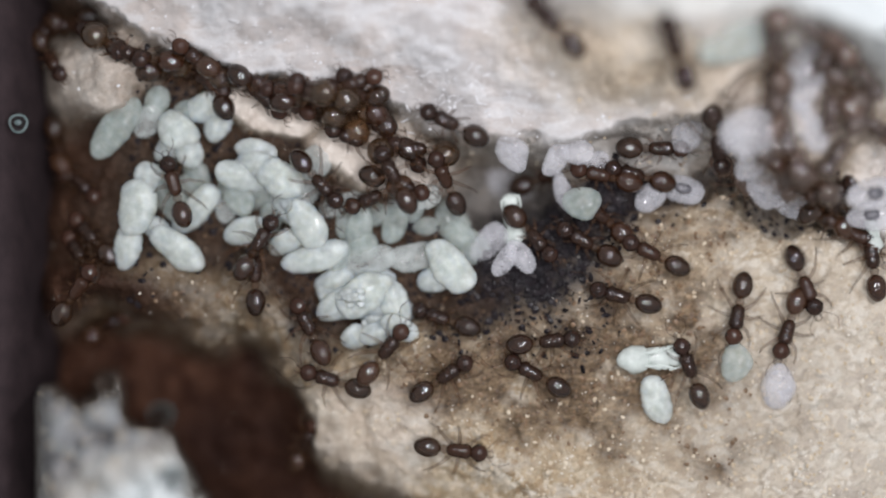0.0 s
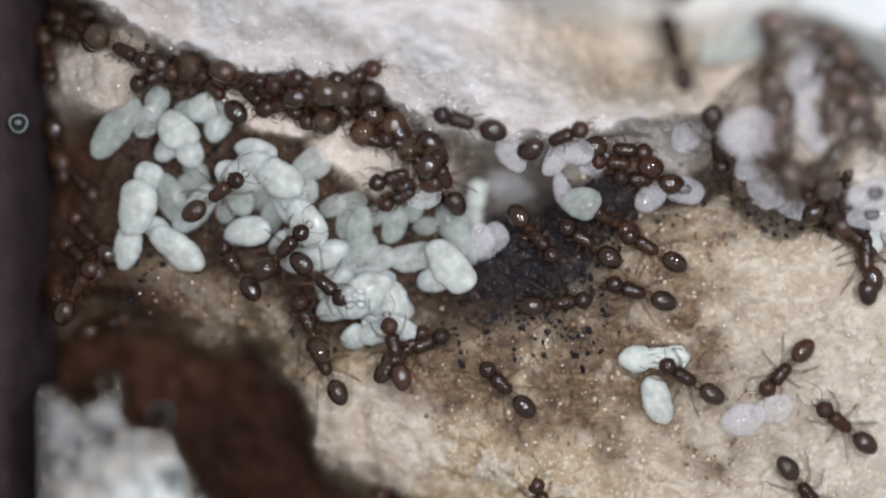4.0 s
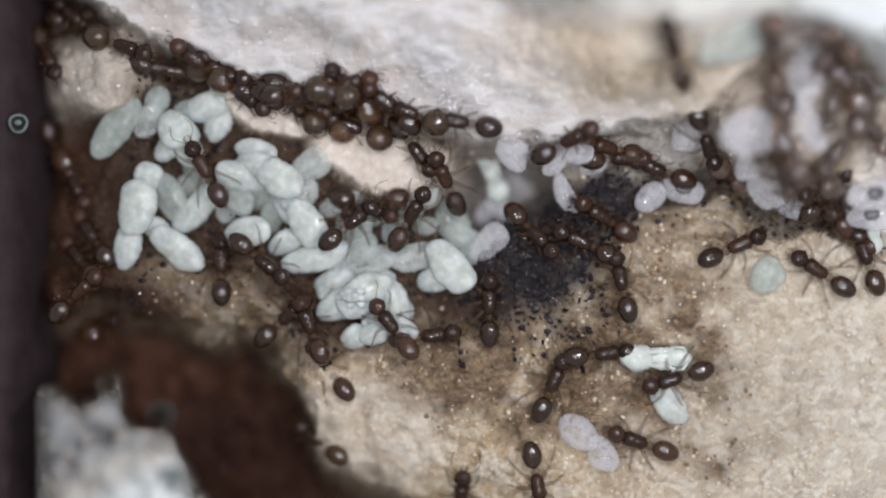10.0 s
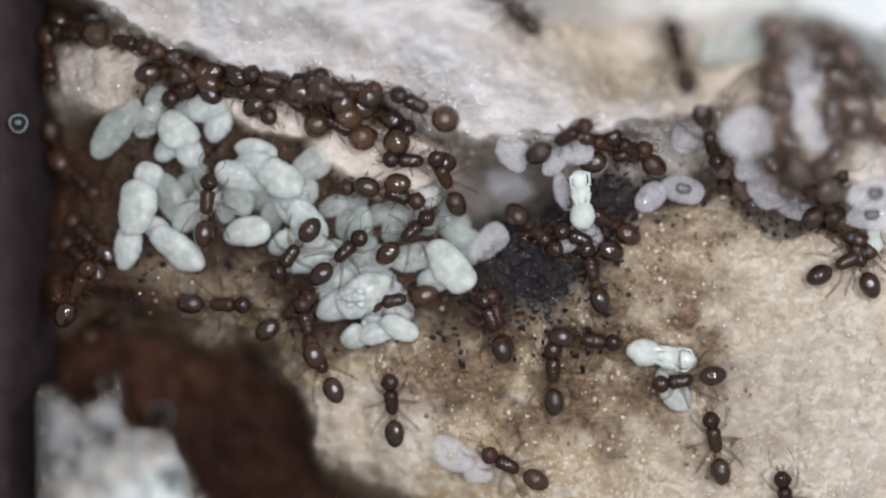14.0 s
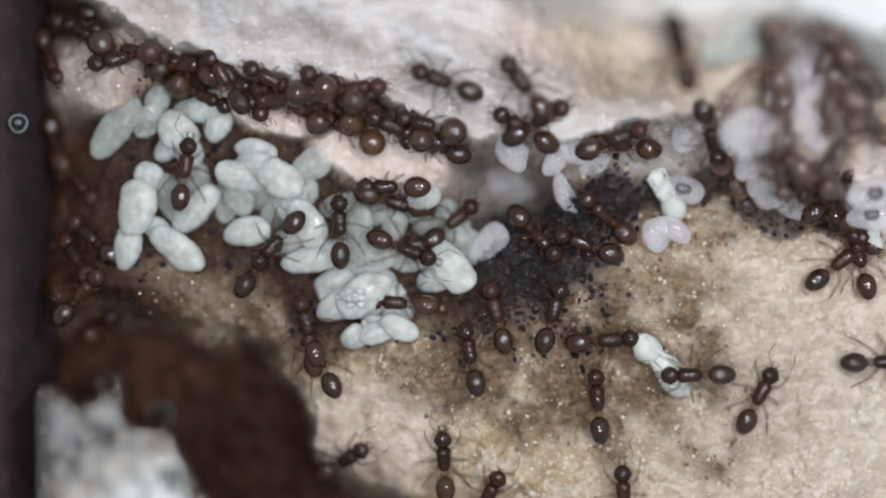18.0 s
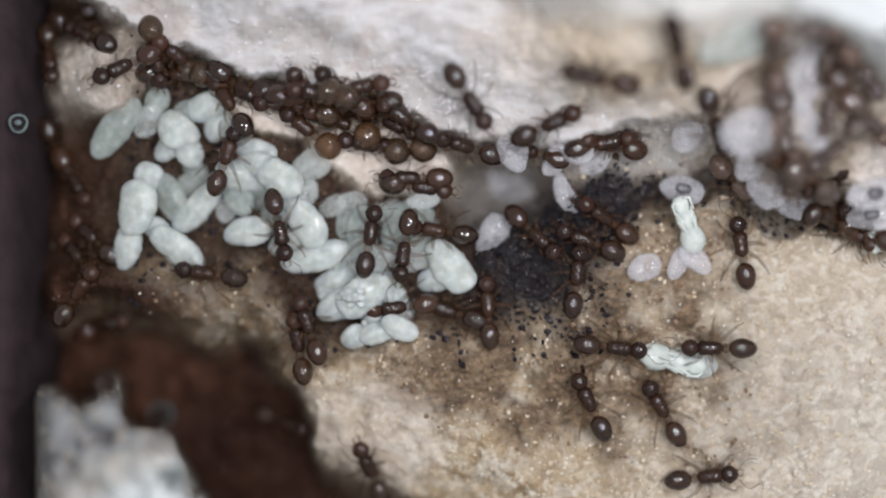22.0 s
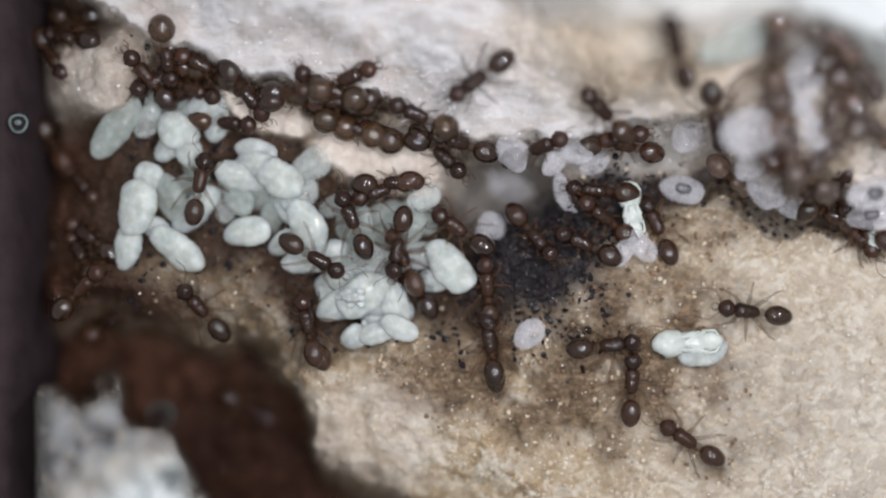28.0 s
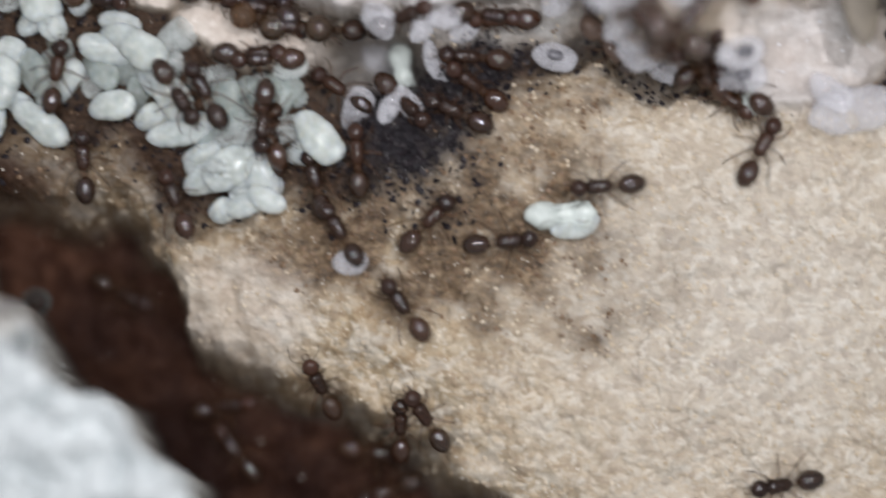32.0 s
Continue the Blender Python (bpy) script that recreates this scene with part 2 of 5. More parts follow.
LUMP = ([-900, 40, 70, 150, 180, 205, 230, 290, 370, 480, 580, 640, 2300],
        [655, 665, 668, 712, 668, 668, 715, 770, 900, 950, 1060, 1150, 3000])


def domes(u, v, size, seed):
    """Rounded crumbs about size across: their height, 1 on the tops and 0 in the joints, and a tone of their own."""
    x, y = u / size, v / size
    i, j = np.floor(x).astype(int), np.floor(y).astype(int)
    near, tone = np.full(np.shape(u), 9.0), np.zeros(np.shape(u))
    for di in (-1, 0, 1):
        for dj in (-1, 0, 1):
            a, b = (i + di) & 255, (j + dj) & 255
            d = (x - i - di - LATTICE[seed][a, b]) ** 2 + (y - j - dj - LATTICE[seed + 1][a, b]) ** 2
            tone = np.where(d < near, LATTICE[seed + 2][a, b], tone)
            near = np.minimum(near, d)
    return np.clip(1 - 1.7 * near, 0, 1) ** 0.7, tone


def layout(u, v):
    """Height, in plan units, and the parts of each kind of soil, for plan points."""
    u, v = np.asarray(u, float), np.asarray(v, float)
    w1, w2 = 44 * fbm(u, v, 90, 1, 5), 44 * fbm(u, v, 90, 3, 5)
    uu, vv = u + w1, v + w2
    under = vv - np.interp(uu, *LEDGE)
    ledge = 1 - smooth(under, -22, 16)
    roof = 1 - smooth(v - np.interp(u, *CEILING), -120, 45)
    chamber = (1 - smooth(vv - np.interp(uu, *CHAMBER), -40, 40)) * (1 - ledge)
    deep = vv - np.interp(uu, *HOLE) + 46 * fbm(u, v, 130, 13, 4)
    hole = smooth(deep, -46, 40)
    lump = smooth(vv - np.interp(uu, *LUMP), -8, 30) * smooth(u, 25, 90)
    basin = spot(uu, vv, 1140, 108, 200, 78, -8, 0.7)                       # hollow in the ledge
    right = spot(uu, vv, 1640, 330, 140, 100, 15, 0.2)                  # pinkish knob at the far side
    plate = np.maximum(spot(uu, vv, 680, 282, 138, 60, -12, 0.2), spot(uu, vv, 475, 196, 82, 30, -22, 0.3))
    corner = spot(uu, vv, 168, 134, 100, 58, 10, 0.5)
    heap = np.maximum.reduce([spot(uu, vv, 955, 470, 125, 102, 30, 0.5), spot(uu, vv, 990, 392, 130, 62, 10, 0.5), spot(uu, vv, 1062, 352, 84, 46, 10, 0.6)])
    # Shallow grooves; the shadow in them is coloured in with black.
    crack = np.maximum(spot(uu, vv, 1390, 385, 110, 26, -8), spot(uu, vv, 1240, 345, 90, 26, 0))
    hall = spot(uu, vv, 1430, 190, 170, 150, 0, 0.5)                     # crowded recess beyond the basin
    smudge = np.maximum.reduce([spot(uu, vv, 1375, 130, 40, 110, 8, 0.6), spot(uu, vv, 1525, 175, 52, 75, 10, 0.6), spot(uu, vv, 1465, 300, 85, 55, 30, 0.6),
                                spot(uu, vv, 1290, 300, 40, 60, 20, 0.6)])   # brown soil between the crowded ants
    film = np.maximum(spot(uu, vv, 1085, 252, 245, 58, 0, 0.5), 0.6 * spot(uu, vv, 1300, 300, 130, 45, -10, 0.5))                      # pale film below the ledge
    well = spot(uu, vv, 876, 332, 82, 62, 0, 0.6)                          # deep hollow, paled by haze put into its colour
    z = 10 * fbm(u, v, 160, 5, 3) + 7 * fbm(u, v, 22, 6, 3) * (1 - 0.85 * ledge)
    z = z - 55 * smooth(deep, -190, 0) * (1 - chamber) * smooth(v, 480, 640)
    z = z - 40 * chamber - 18 * crack - 110 * well * (1 - ledge) - 70 * chamber * (1 - smooth(uu, 70, 220))
    z = z + 40 * np.maximum(plate, corner * 1.7) * (1 - ledge) + 30 * heap * chamber + 55 * right * (1 - ledge) + 24 * film * (1 - ledge)
    z = z + ledge * (42 + 34 * smooth(-under, 0, 200) + 28 * smooth(-under, 55, 170) + 40 * smooth(u, 800, 1250) + 70 * smooth(u, 880, 1120) * (1 - smooth(v, 90, 225))) - 15 * basin * ledge
    z = z + hall * (165 - z) * (1 - roof) * 0.8
    z = z * (1 - roof) + roof * (270 + 30 * fbm(u, v, 120, 8, 3))
    z = z * (1 - hole) + hole * (-185 + 50 * fbm(u, v, 90, 9, 3))
    knobs = 45 * domes(u + w1, v + w2, 76, 10)[0] + 24 * domes(u - w2, v + w1, 38, 12)[0] + 16 * fbm(u, v, 26, 2, 2)
    z = z * (1 - lump) + lump * (160 + knobs)
    edge = 1 - smooth(u + 0.4 * w1, 48, 112)                              # the ground falls off beside the frame; shade there goes into its colour
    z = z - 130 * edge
    land = (1 - ledge) * (1 - chamber) * (1 - hole) * (1 - lump)
    mottle = 0.75 + 1.1 * fbm(u, v, 48, 12, 4)
    # Brown soil; around (1050, 645) it also holds the ants' blurred shadows.
    brown = land * mottle * np.maximum.reduce([
        spot(uu, vv, 150, 545, 190, 110, 0, 0.6) * 1.35, spot(uu, vv, 420, 530, 170, 70, 8, 0.8) * 0.7, spot(uu, vv, 895, 640, 205, 100, 0, 0.8) * 1.5,
        spot(uu, vv, 1040, 590, 220, 130, 20, 0.8) * 1.2, spot(uu, vv, 1160, 440, 190, 60, 12, 0.7) * 0.65, spot(uu, vv, 1050, 645, 210, 110, 12, 0.9) * 1.8,
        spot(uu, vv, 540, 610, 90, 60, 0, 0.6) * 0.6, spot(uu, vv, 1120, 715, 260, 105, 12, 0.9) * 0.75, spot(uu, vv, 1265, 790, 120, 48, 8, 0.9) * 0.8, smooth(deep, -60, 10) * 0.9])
    pale = land * np.maximum(spot(uu, vv, 1560, 760, 380, 360, 0, 0.8) * 1.0, spot(uu, vv, 660, 765, 130, 85, 0, 0.6) * 0.25)
    humus = np.clip(chamber * 0.96, 0, 1) * (1 - lump)
    humus = np.maximum(humus, (1 - smooth(uu, 70, 290)) * smooth(vv, 215, 245) * (1 - lump) * 0.95)
    humus = np.maximum(humus, spot(uu, vv, 140, 515, 140, 115, 0, 0.6) * (1 - lump))
    humus = np.maximum(humus, hall * 0.12 * (1 - roof))
    haze = np.maximum(spot(uu, vv, 880, 300, 70, 30, 10, 0.6) * 0.5, well * 0.5)                  # blurred pale haze, tinted into the chamber floor
    bare = np.maximum.reduce([plate, corner * (1 - hole) * 0.58, right, 0.2 * film])
    humus = humus * (1 - bare) * (1 - 0.8 * smudge) * (1 - 0.6 * np.maximum(film, haze))
    skin = np.clip(bare * (1 - ledge * 0.6) + basin * ledge * 0.2 + hall * 0.8, 0, 1)
    skin = np.maximum(skin * (1 - 0.5 * smudge), land * spot(uu, vv, 650, 770, 130, 90, 0, 0.5) * 0.5)
    # edge adds frame-side shade to umber; "wet" weights the hole's painted shade.
    return z, {
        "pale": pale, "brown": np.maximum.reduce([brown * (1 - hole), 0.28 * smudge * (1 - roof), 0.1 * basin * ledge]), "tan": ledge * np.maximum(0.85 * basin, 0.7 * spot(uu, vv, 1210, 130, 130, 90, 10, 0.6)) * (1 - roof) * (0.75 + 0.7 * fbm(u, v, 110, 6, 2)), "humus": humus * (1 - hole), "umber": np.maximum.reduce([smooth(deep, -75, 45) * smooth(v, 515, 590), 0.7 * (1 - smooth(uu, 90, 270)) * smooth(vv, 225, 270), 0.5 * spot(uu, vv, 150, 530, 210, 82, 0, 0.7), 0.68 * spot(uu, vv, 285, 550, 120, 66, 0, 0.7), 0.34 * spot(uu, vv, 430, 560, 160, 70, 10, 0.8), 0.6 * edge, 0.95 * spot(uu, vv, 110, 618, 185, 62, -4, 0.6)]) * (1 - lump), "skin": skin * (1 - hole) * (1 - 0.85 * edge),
        "plaster": np.maximum.reduce([0.6 * right, 0.2 * corner * (1 - hole), ledge]) * (1 - 0.85 * edge) * (1 - 0.95 * basin) * (1 - roof) * (1 - 0.8 * hall), "mould": np.maximum(roof, lump * smooth(v + 0.5 * u, 880, 1000)), "froth": np.maximum.reduce([lump * smooth(u, 15, 70) * (1 - smooth(v + 0.5 * u, 880, 1000)), 0.62 * film * (1 - ledge), haze * (1 - ledge)]), "dust": lump, "wet": 1 - 0.8 * np.maximum(spot(uu, vv, 255, 660, 125, 95, 0, 0.7), 1 - smooth(uu, 120, 260)),
        "black": np.maximum(heap * (1.0 + 0.6 * fbm(u, v, 30, 5, 3)), np.maximum(crack * 0.35, (0.2 + 0.5 * fbm(u, v, 36, 4, 4)) * spot(uu, vv, 955, 560, 130, 80, -10, 0.8))) * (1 - ledge)}


def surface(u, v):
    """The layout with its crumbs and fibres."""
    z, soils = layout(u, v)
    rough = 1 - 0.9 * np.clip(soils["plaster"] + np.maximum(soils["mould"], soils.pop("dust")) + soils["skin"], 0, 1)
    wu, wv = u + 14 * fbm(0.8 * u + 0.6 * v, 0.8 * v - 0.6 * u, 24, 2, 2), v + 14 * fbm(0.8 * u - 0.6 * v, 0.8 * v + 0.6 * u, 24, 9, 2)
    small, tone_a = domes(0.88 * wu + 0.48 * wv, 1.05 * wv - 0.48 * wu, 11.5, 3)
    large, tone_b = domes(0.72 * wu - 0.4 * wv, 1.1 * wv + 0.42 * wu, 22, 6)
    z = z + rough * (5.0 * fbm(0.7 * u + 0.7 * v, 0.7 * v - 0.7 * u, 13, 11, 2) + (3.2 * small + 2.6 * large + 13 * fbm(0.54 * u + 0.84 * v, 0.54 * v - 0.84 * u, 44, 10, 3)) * (0.35 + 1.3 * np.clip(0.5 + fbm(u, v, 90, 4, 2), 0, 1)))
    soils["tone"] = 0.68 * tone_a + 0.32 * tone_b
    z = z + soils["plaster"] * 3 * fbm(u * 0.6 + 0.3 * v, v - 0.3 * u, 60, 4, 2)
    return z, soils


def height(u, v):
    """The top of the crumbs about plan point (u, v)."""
    return float(surface(u + np.array([0, 13, -13, 0, 0.0]), v + np.array([0, 0.0, 0, 13, -13]))[0].max())


def ground():
    us = np.concatenate([np.linspace(-2600, -230, 60)[:-1], np.arange(-230, 2050, 2.5), np.linspace(2052, 4200, 60)])
    vs = np.concatenate([np.linspace(-2200, -160, 60)[:-1], np.arange(-160, 1330, 2.5), np.linspace(1332, 3200, 60)])
    gu, gv = np.meshgrid(us, vs)
    u, v = gu.ravel(), gv.ravel()
    z, soils = surface(u, v)
    k = (D - z) / D
    co = np.stack([(u - 784) * k, (441 - v) * k, z], 1) * U
    nu, nv = len(us), len(vs)
    i = (np.arange(nv - 1)[:, None] * nu + np.arange(nu - 1)).ravel()
    quads = np.stack([i + nu, i + nu + 1, i + 1, i], 1)
    me = bpy.data.meshes.new("ground")
    me.vertices.add(len(co))
    me.vertices.foreach_set("co", co.ravel())
    me.loops.add(quads.size)
    me.loops.foreach_set("vertex_index", quads.ravel())
    me.polygons.add(len(quads))
    me.polygons.foreach_set("loop_start", np.arange(0, quads.size, 4))
    me.update(calc_edges=True)
    me.polygons.foreach_set("use_smooth", np.ones(len(quads), bool))
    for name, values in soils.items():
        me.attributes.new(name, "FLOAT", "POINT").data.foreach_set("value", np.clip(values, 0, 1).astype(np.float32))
    me.materials.append(GROUND)
    return tagged(new("ground", me), "cream rotten wood with a dark soil chamber and white ledge", "ground", kind="structure")


ground()


# ---- mesh helpers ----
def part(name, bm, mat, parent=None, label=""):
    me = bpy.data.meshes.new(name)
    bm.normal_update()
    bm.to_mesh(me)
    bm.free()
    me.polygons.foreach_set("use_smooth", np.ones(len(me.polygons), bool))
    me.materials.append(mat)
    ob = new(name, me)
    if parent:
        ob.parent = parent
    return tagged(ob, label)


def rings(bm, frames, seg):
    """Skin a row of (centre, right, up) rings, closed at both ends; lengths in plan units."""
    rows = []
    for c, a, b in frames:
        rows.append([bm.verts.new((c + a * math.cos(2 * math.pi * k / seg) + b * math.sin(2 * math.pi * k / seg)) * U) for k in range(seg)])
    for r, s in zip(rows, rows[1:]):
        for k in range(seg):
            bm.faces.new((r[k], r[(k + 1) % seg], s[(k + 1) % seg], s[k]))
    bm.faces.new(rows[0][::-1])
    bm.faces.new(rows[-1])


def lathe(profile, wide=1.0, tall=1.0, seg=14, bend=0.0, bm=None, shift=(0, 0, 0)):
    """A solid round the x axis from (x, radius) pairs; bend: the arc, in radians, into which its length curls in the plane."""
    bm = bm or bmesh.new()
    length = profile[-1][0] - profile[0][0]
    frames = []
    for x, r in profile:
        if bend:
            rad = length / bend
            a = x / rad
            c, side = Vector((rad * math.sin(a), rad * (1 - math.cos(a)), 0)), Vector((-math.sin(a), math.cos(a), 0))
        else:
            c, side = Vector((x, 0, 0)), Vector((0, 1, 0))
        frames.append((c + Vector(shift), side * r * wide, Vector((0, 0, r * tall))))
    rings(bm, frames, seg)
    return bm


def tube(points, radii, seg=6, bm=None):
    bm = bm or bmesh.new()
    pts = [Vector(p) for p in points]
    frames = []
    for i, p in enumerate(pts):
        d = (pts[min(i + 1, len(pts) - 1)] - pts[max(i - 1, 0)]).normalized()
        side = d.cross(Vector((0, 0, 1))).normalized()
        frames.append((p, side * radii[i], side.cross(d) * radii[i]))
    rings(bm, frames, seg)
    return bm


def oval(x0, length, radius, n=9, ripple=0.0, turns=0, tip=0.0, blunt=2.5):
    """A profile from x0 to x0 + length with rounded ends, ripple for segments and tip to draw out its start."""
    rows = []
    for i in range(n):
        s = -math.cos(math.pi * (i + 0.35) / (n - 0.3))
        r = radius * max(0.02, 1 - abs(s) ** blunt) ** 0.46 * (1 + tip * min(s, 0))
        rows.append((x0 + length * (s + 1) / 2, r * (1 + ripple * math.cos(turns * s * math.pi))))
    return rows


# ---- ants ----
HIPS = {"front": (26, 5, -4), "middle": (15, 6, -5), "hind": (4, 6, -5)}
KNEES = {"front": ((15, 20, 10), (34, 30, -6), (46, 31, -12)), "middle": ((-2, 26, 13), (-8, 45, -5), (-12, 55, -11)),
         "hind": ((-20, 22, 13), (-44, 38, -5), (-58, 44, -11))}


def build_ant(body, tail, limb, label, swell=1.0, reach=0.85):
    root = tagged(new("ant"), label, "ant", "ants in the nest")
    feel = min(1.0, reach + 0.05)
    head = part("head", lathe([(34.5, 3), (36, 7), (38.5, 10.6), (42, 13.4), (46, 15), (50, 15.6), (54, 15), (58, 13.2), (61.5, 10.4), (64.5, 6.4), (66, 2)], 1.0, 0.8, 20), body, root)
    for side in (1, -1):
        part("mandible", tube([(66, 5 * side, -2), (73, 6 * side, -3), (77, 1 * side, -4)], [3, 2.4, 0.7], 5), limb, head)
        part("eye", lathe(oval(46, 7, 2.8, 5), 1, 1, 7, shift=(0, 13.3 * side, 3.4)), EYE, head)
        part("antenna", tube([(63, 5 * side, 2), *[(63 + x * feel, y * side * feel, z) for x, y, z in ((9, 16, 7), (17, 24, 8), (27, 26, 4), (38, 23, -2), (46, 20, -5))]],
                             [1.1, 1.0, 1.0, 1.1, 1.4, 0.8], 5), limb, root)
    part("thorax", lathe([(-7, 5), (-3, 9.5), (6, 12.5), (14, 12), (19, 12.4), (27, 14), (33, 12), (38, 6)], 1.0, 0.95), body if body is HAZED else WAIST, root)
    part("petiole", lathe([(-20, 6), (-16, 8.5), (-11, 10.2), (-7, 9), (-3, 7)], 0.9, 1.15, 8), limb, root)
    tergites = []
    for i, (x, r) in enumerate(oval(-66, 49, 18.2, 17, 0, 0, 0.14, 2.2)):
        tergites.append((x, r * swell * (1.012 if i % 4 == 0 else 1.0)))
    part("gaster", lathe(tergites, 1.0, 0.92, 22), tail, root, "glossy rounded abdomen")
    for pair, hip in HIPS.items():
        for side in (1, -1):
            pts = [(0, 0, 0)] + [(x * reach, y * side * reach, z * reach) for x, y, z in KNEES[pair]]
            leg = part("leg", tube([pts[0], tuple(0.5 * Vector(pts[0]) + 0.5 * Vector(pts[1]) + Vector((0, 0, 2))), pts[1], pts[2], pts[3]],
                                   [4.2, 4.4, 3.2, 2.4, 1.2], 6), limb, root)
            leg.location = Vector((hip[0], hip[1] * side, hip[2])) * U
    return root


ANT_STAND = 15.0


def ant_pose(hu, hv, gu, gv, lift=0.0, flat=False):
    """The pose of an ant whose head is at plan point (hu, hv) and abdomen at (gu, gv), on the ground below it."""
    zh = zg = height((hu + gu) / 2, (hv + gv) / 2)
    if not flat:
        zh, zg = 0.5 * zh + 0.5 * height(hu, hv), 0.5 * zg + 0.5 * height(gu, gv)
    zh, zg = zh + ANT_STAND + lift, zg + ANT_STAND + lift
    h, g = at(hu, hv, zh), at(gu, gv, zg)
    way = (h - g).normalized()
    if abs(way.z) > 0.45:
        way = Vector((way.x, way.y, math.copysign(0.45 * math.hypot(way.x, way.y), way.z))).normalized()
    left = Vector((0, 0, 1)).cross(way).normalized()
    up = way.cross(left)
    m = Matrix((way, left, up)).transposed().to_4x4()
    # the middle between head and abdomen lies 4 units before the waist
    return Matrix.Translation((h + g) / 2 - way * 4 * U) @ m


ANTS = {"dark": build_ant(DARK, TAIL, LIMB, "dark brown glossy ant walking over the nest"),
        "brown": build_ant(BROWN, TAIL_BROWN, LIMB, "brown glossy ant standing beside the brood"),
        "amber": build_ant(BROWN, AMBER, LIMB, "ant with a swollen clear amber abdomen", 1.33, 0.4),
        "hazed": build_ant(HAZED, HAZED, LIMB, "brown ant paled by haze in the recess", 1.1, 0.6),
        "brown_tucked": build_ant(BROWN, TAIL_BROWN, LIMB, "brown ant with drawn-in legs under the ledge", 1.08, 0.4),
        "dark_tucked": build_ant(DARK, TAIL, LIMB, "dark ant with drawn-in legs under the ledge", 1.08, 0.4)}
PLACED = set()


def ant(kind, hu, hv, gu, gv, lift=0.0, label=""):
    m = ant_pose(hu, hv, gu, gv, lift)
    if kind in PLACED:
        ob = copy_thing(ANTS[kind], m)
    else:
        PLACED.add(kind)
        ob = ANTS[kind]
        ob.matrix_basis = m
    return tagged(ob, label)


# ---- brood ----
def larva(u, v, length, width, turn, lift=0.0, mat=None, bend=0.0, gut=False, label=""):
    """A legless grub: u, v its middle, turn its long axis in degrees, lift above the ground under it."""
    mat = mat or WHITE
    bend = bend or random.uniform(-0.9, 0.9)
    length, width = length * 1.14, width * 1.14
    bm = lathe(oval(-length / 2, length, width / 2, 17, 0.018, 6, 0.2, 2.9), 1.0, 0.62, 18, bend)
    seat = Vector((random.uniform(0, 90), random.uniform(0, 90), 0))
    for p in bm.verts:
        p.co *= 1 + 0.2 * noise.noise(p.co / U / 38 + seat) + 0.012 * noise.noise(p.co / U / 8 + seat)
    names = {"brood_white": "plump white ant larva lying in the brood pile", "brood_pale_green": "pale greenish translucent ant larva in the pile",
             "brood_glassy_green": "glassy greenish ant larva in the brood pile", "brood_glassy": "glassy clear ant larva resting on soil"}
    ob = tagged(part("larva", bm, mat), label or names[mat.name], "larva", "brood in the chamber")
    if gut:
        g = part("gut", lathe(oval(-length * 0.16, length * 0.34, width * 0.19, 8), 1, 0.7, 10), GUT, ob, "dark food spot showing through the skin")
        g.location = Vector((0, 0, width * 0.30)) * U
    z = height(u, v) - 8 + width * 0.34 + lift
    ob.matrix_basis = Matrix.Translation(at(u, v, z)) @ pose(0, 0, 0, random.uniform(-20, 20), random.uniform(-12, 12), turn)
    return ob


def pupa(u, v, length, turn, lift=0.0, mat=None, label="white naked ant pupa with folded legs"):
    """A pale ant-shaped pupa with folded limbs, its head towards turn."""
    mat = mat or PUPA
    k = length / 120
    root = tagged(new("pupa"), label, "pupa", "brood in the chamber")
    sc = lambda rows: [(x * k, r * k) for x, r in rows]
    part("gaster", lathe(sc([(-60, 3), (-57, 10), (-48, 19), (-36, 24), (-24, 23), (-14, 20), (-7, 14)]), 1, 0.8, 14), mat, root)
    part("thorax", lathe(sc([(-16, 10), (-8, 16), (6, 19), (18, 18), (26, 14), (31, 8)]), 1, 0.8, 14), mat, root)
    part("head", lathe(sc([(19, 9), (26, 14), (35, 16.5), (45, 15.5), (53, 10), (57, 3)]), 1, 0.8, 14), mat, root)
    for side in (1, -1):
        for x, reach in ((20, 26), (10, 34), (0, 42)):
            part("leg", tube([(x * k, 12 * side * k, 4 * k), ((x + 8) * k, 17 * side * k, 6 * k), ((x - 6) * k, 12 * side * k, 11 * k),
                              ((x - reach) * k, 6 * side * k, 13.5 * k)], [2.6 * k, 2.8 * k, 2.6 * k, 1.5 * k], 6), mat, root)
        part("antenna", tube([(50 * k, 8 * side * k, 10 * k), (44 * k, 18 * side * k, 9 * k), (22 * k, 19 * side * k, 10 * k)], [2.5 * k, 2.8 * k, 1.5 * k], 6), mat, root)
    seat = Vector((random.uniform(0, 90), random.uniform(0, 90), 0))
    for child in root.children:
        for p in child.data.vertices:
            p.co *= 1 + 0.13 * noise.noise(p.co / U / 22 + seat) + 0.03 * noise.noise(p.co / U / 7 + seat)
    z = height(u, v) - 8 + 17 * k + lift
    root.matrix_basis = Matrix.Translation(at(u, v, z)) @ pose(0, 0, 0, 0, 0, turn)
    return root


# ---- brood piles ----
# by the nest edge
for row in [(243, 366, 96, 60, 82, 10), (226, 434, 80, 44, 74, 8), (312, 440, 98, 50, -38, 8), (262, 314, 52, 46, 80, 0), (346, 372, 100, 44, 47, 2), (272, 400, 50, 36, -30, 8)]:
    larva(*row)
for row in [(303, 352, 80, 50, -68, 2), (330, 330, 54, 38, 40, -6)]:
    larva(*row, mat=PALE)
# under the top of the ledge
for row in [(312, 230, 70, 58, -46, 6), (334, 264, 60, 44, -72, 6), (298, 262, 50, 38, 36, 4), (372, 188, 80, 52, 22, 6), (386, 220, 58, 42, 62, 4)]:
    larva(*row)
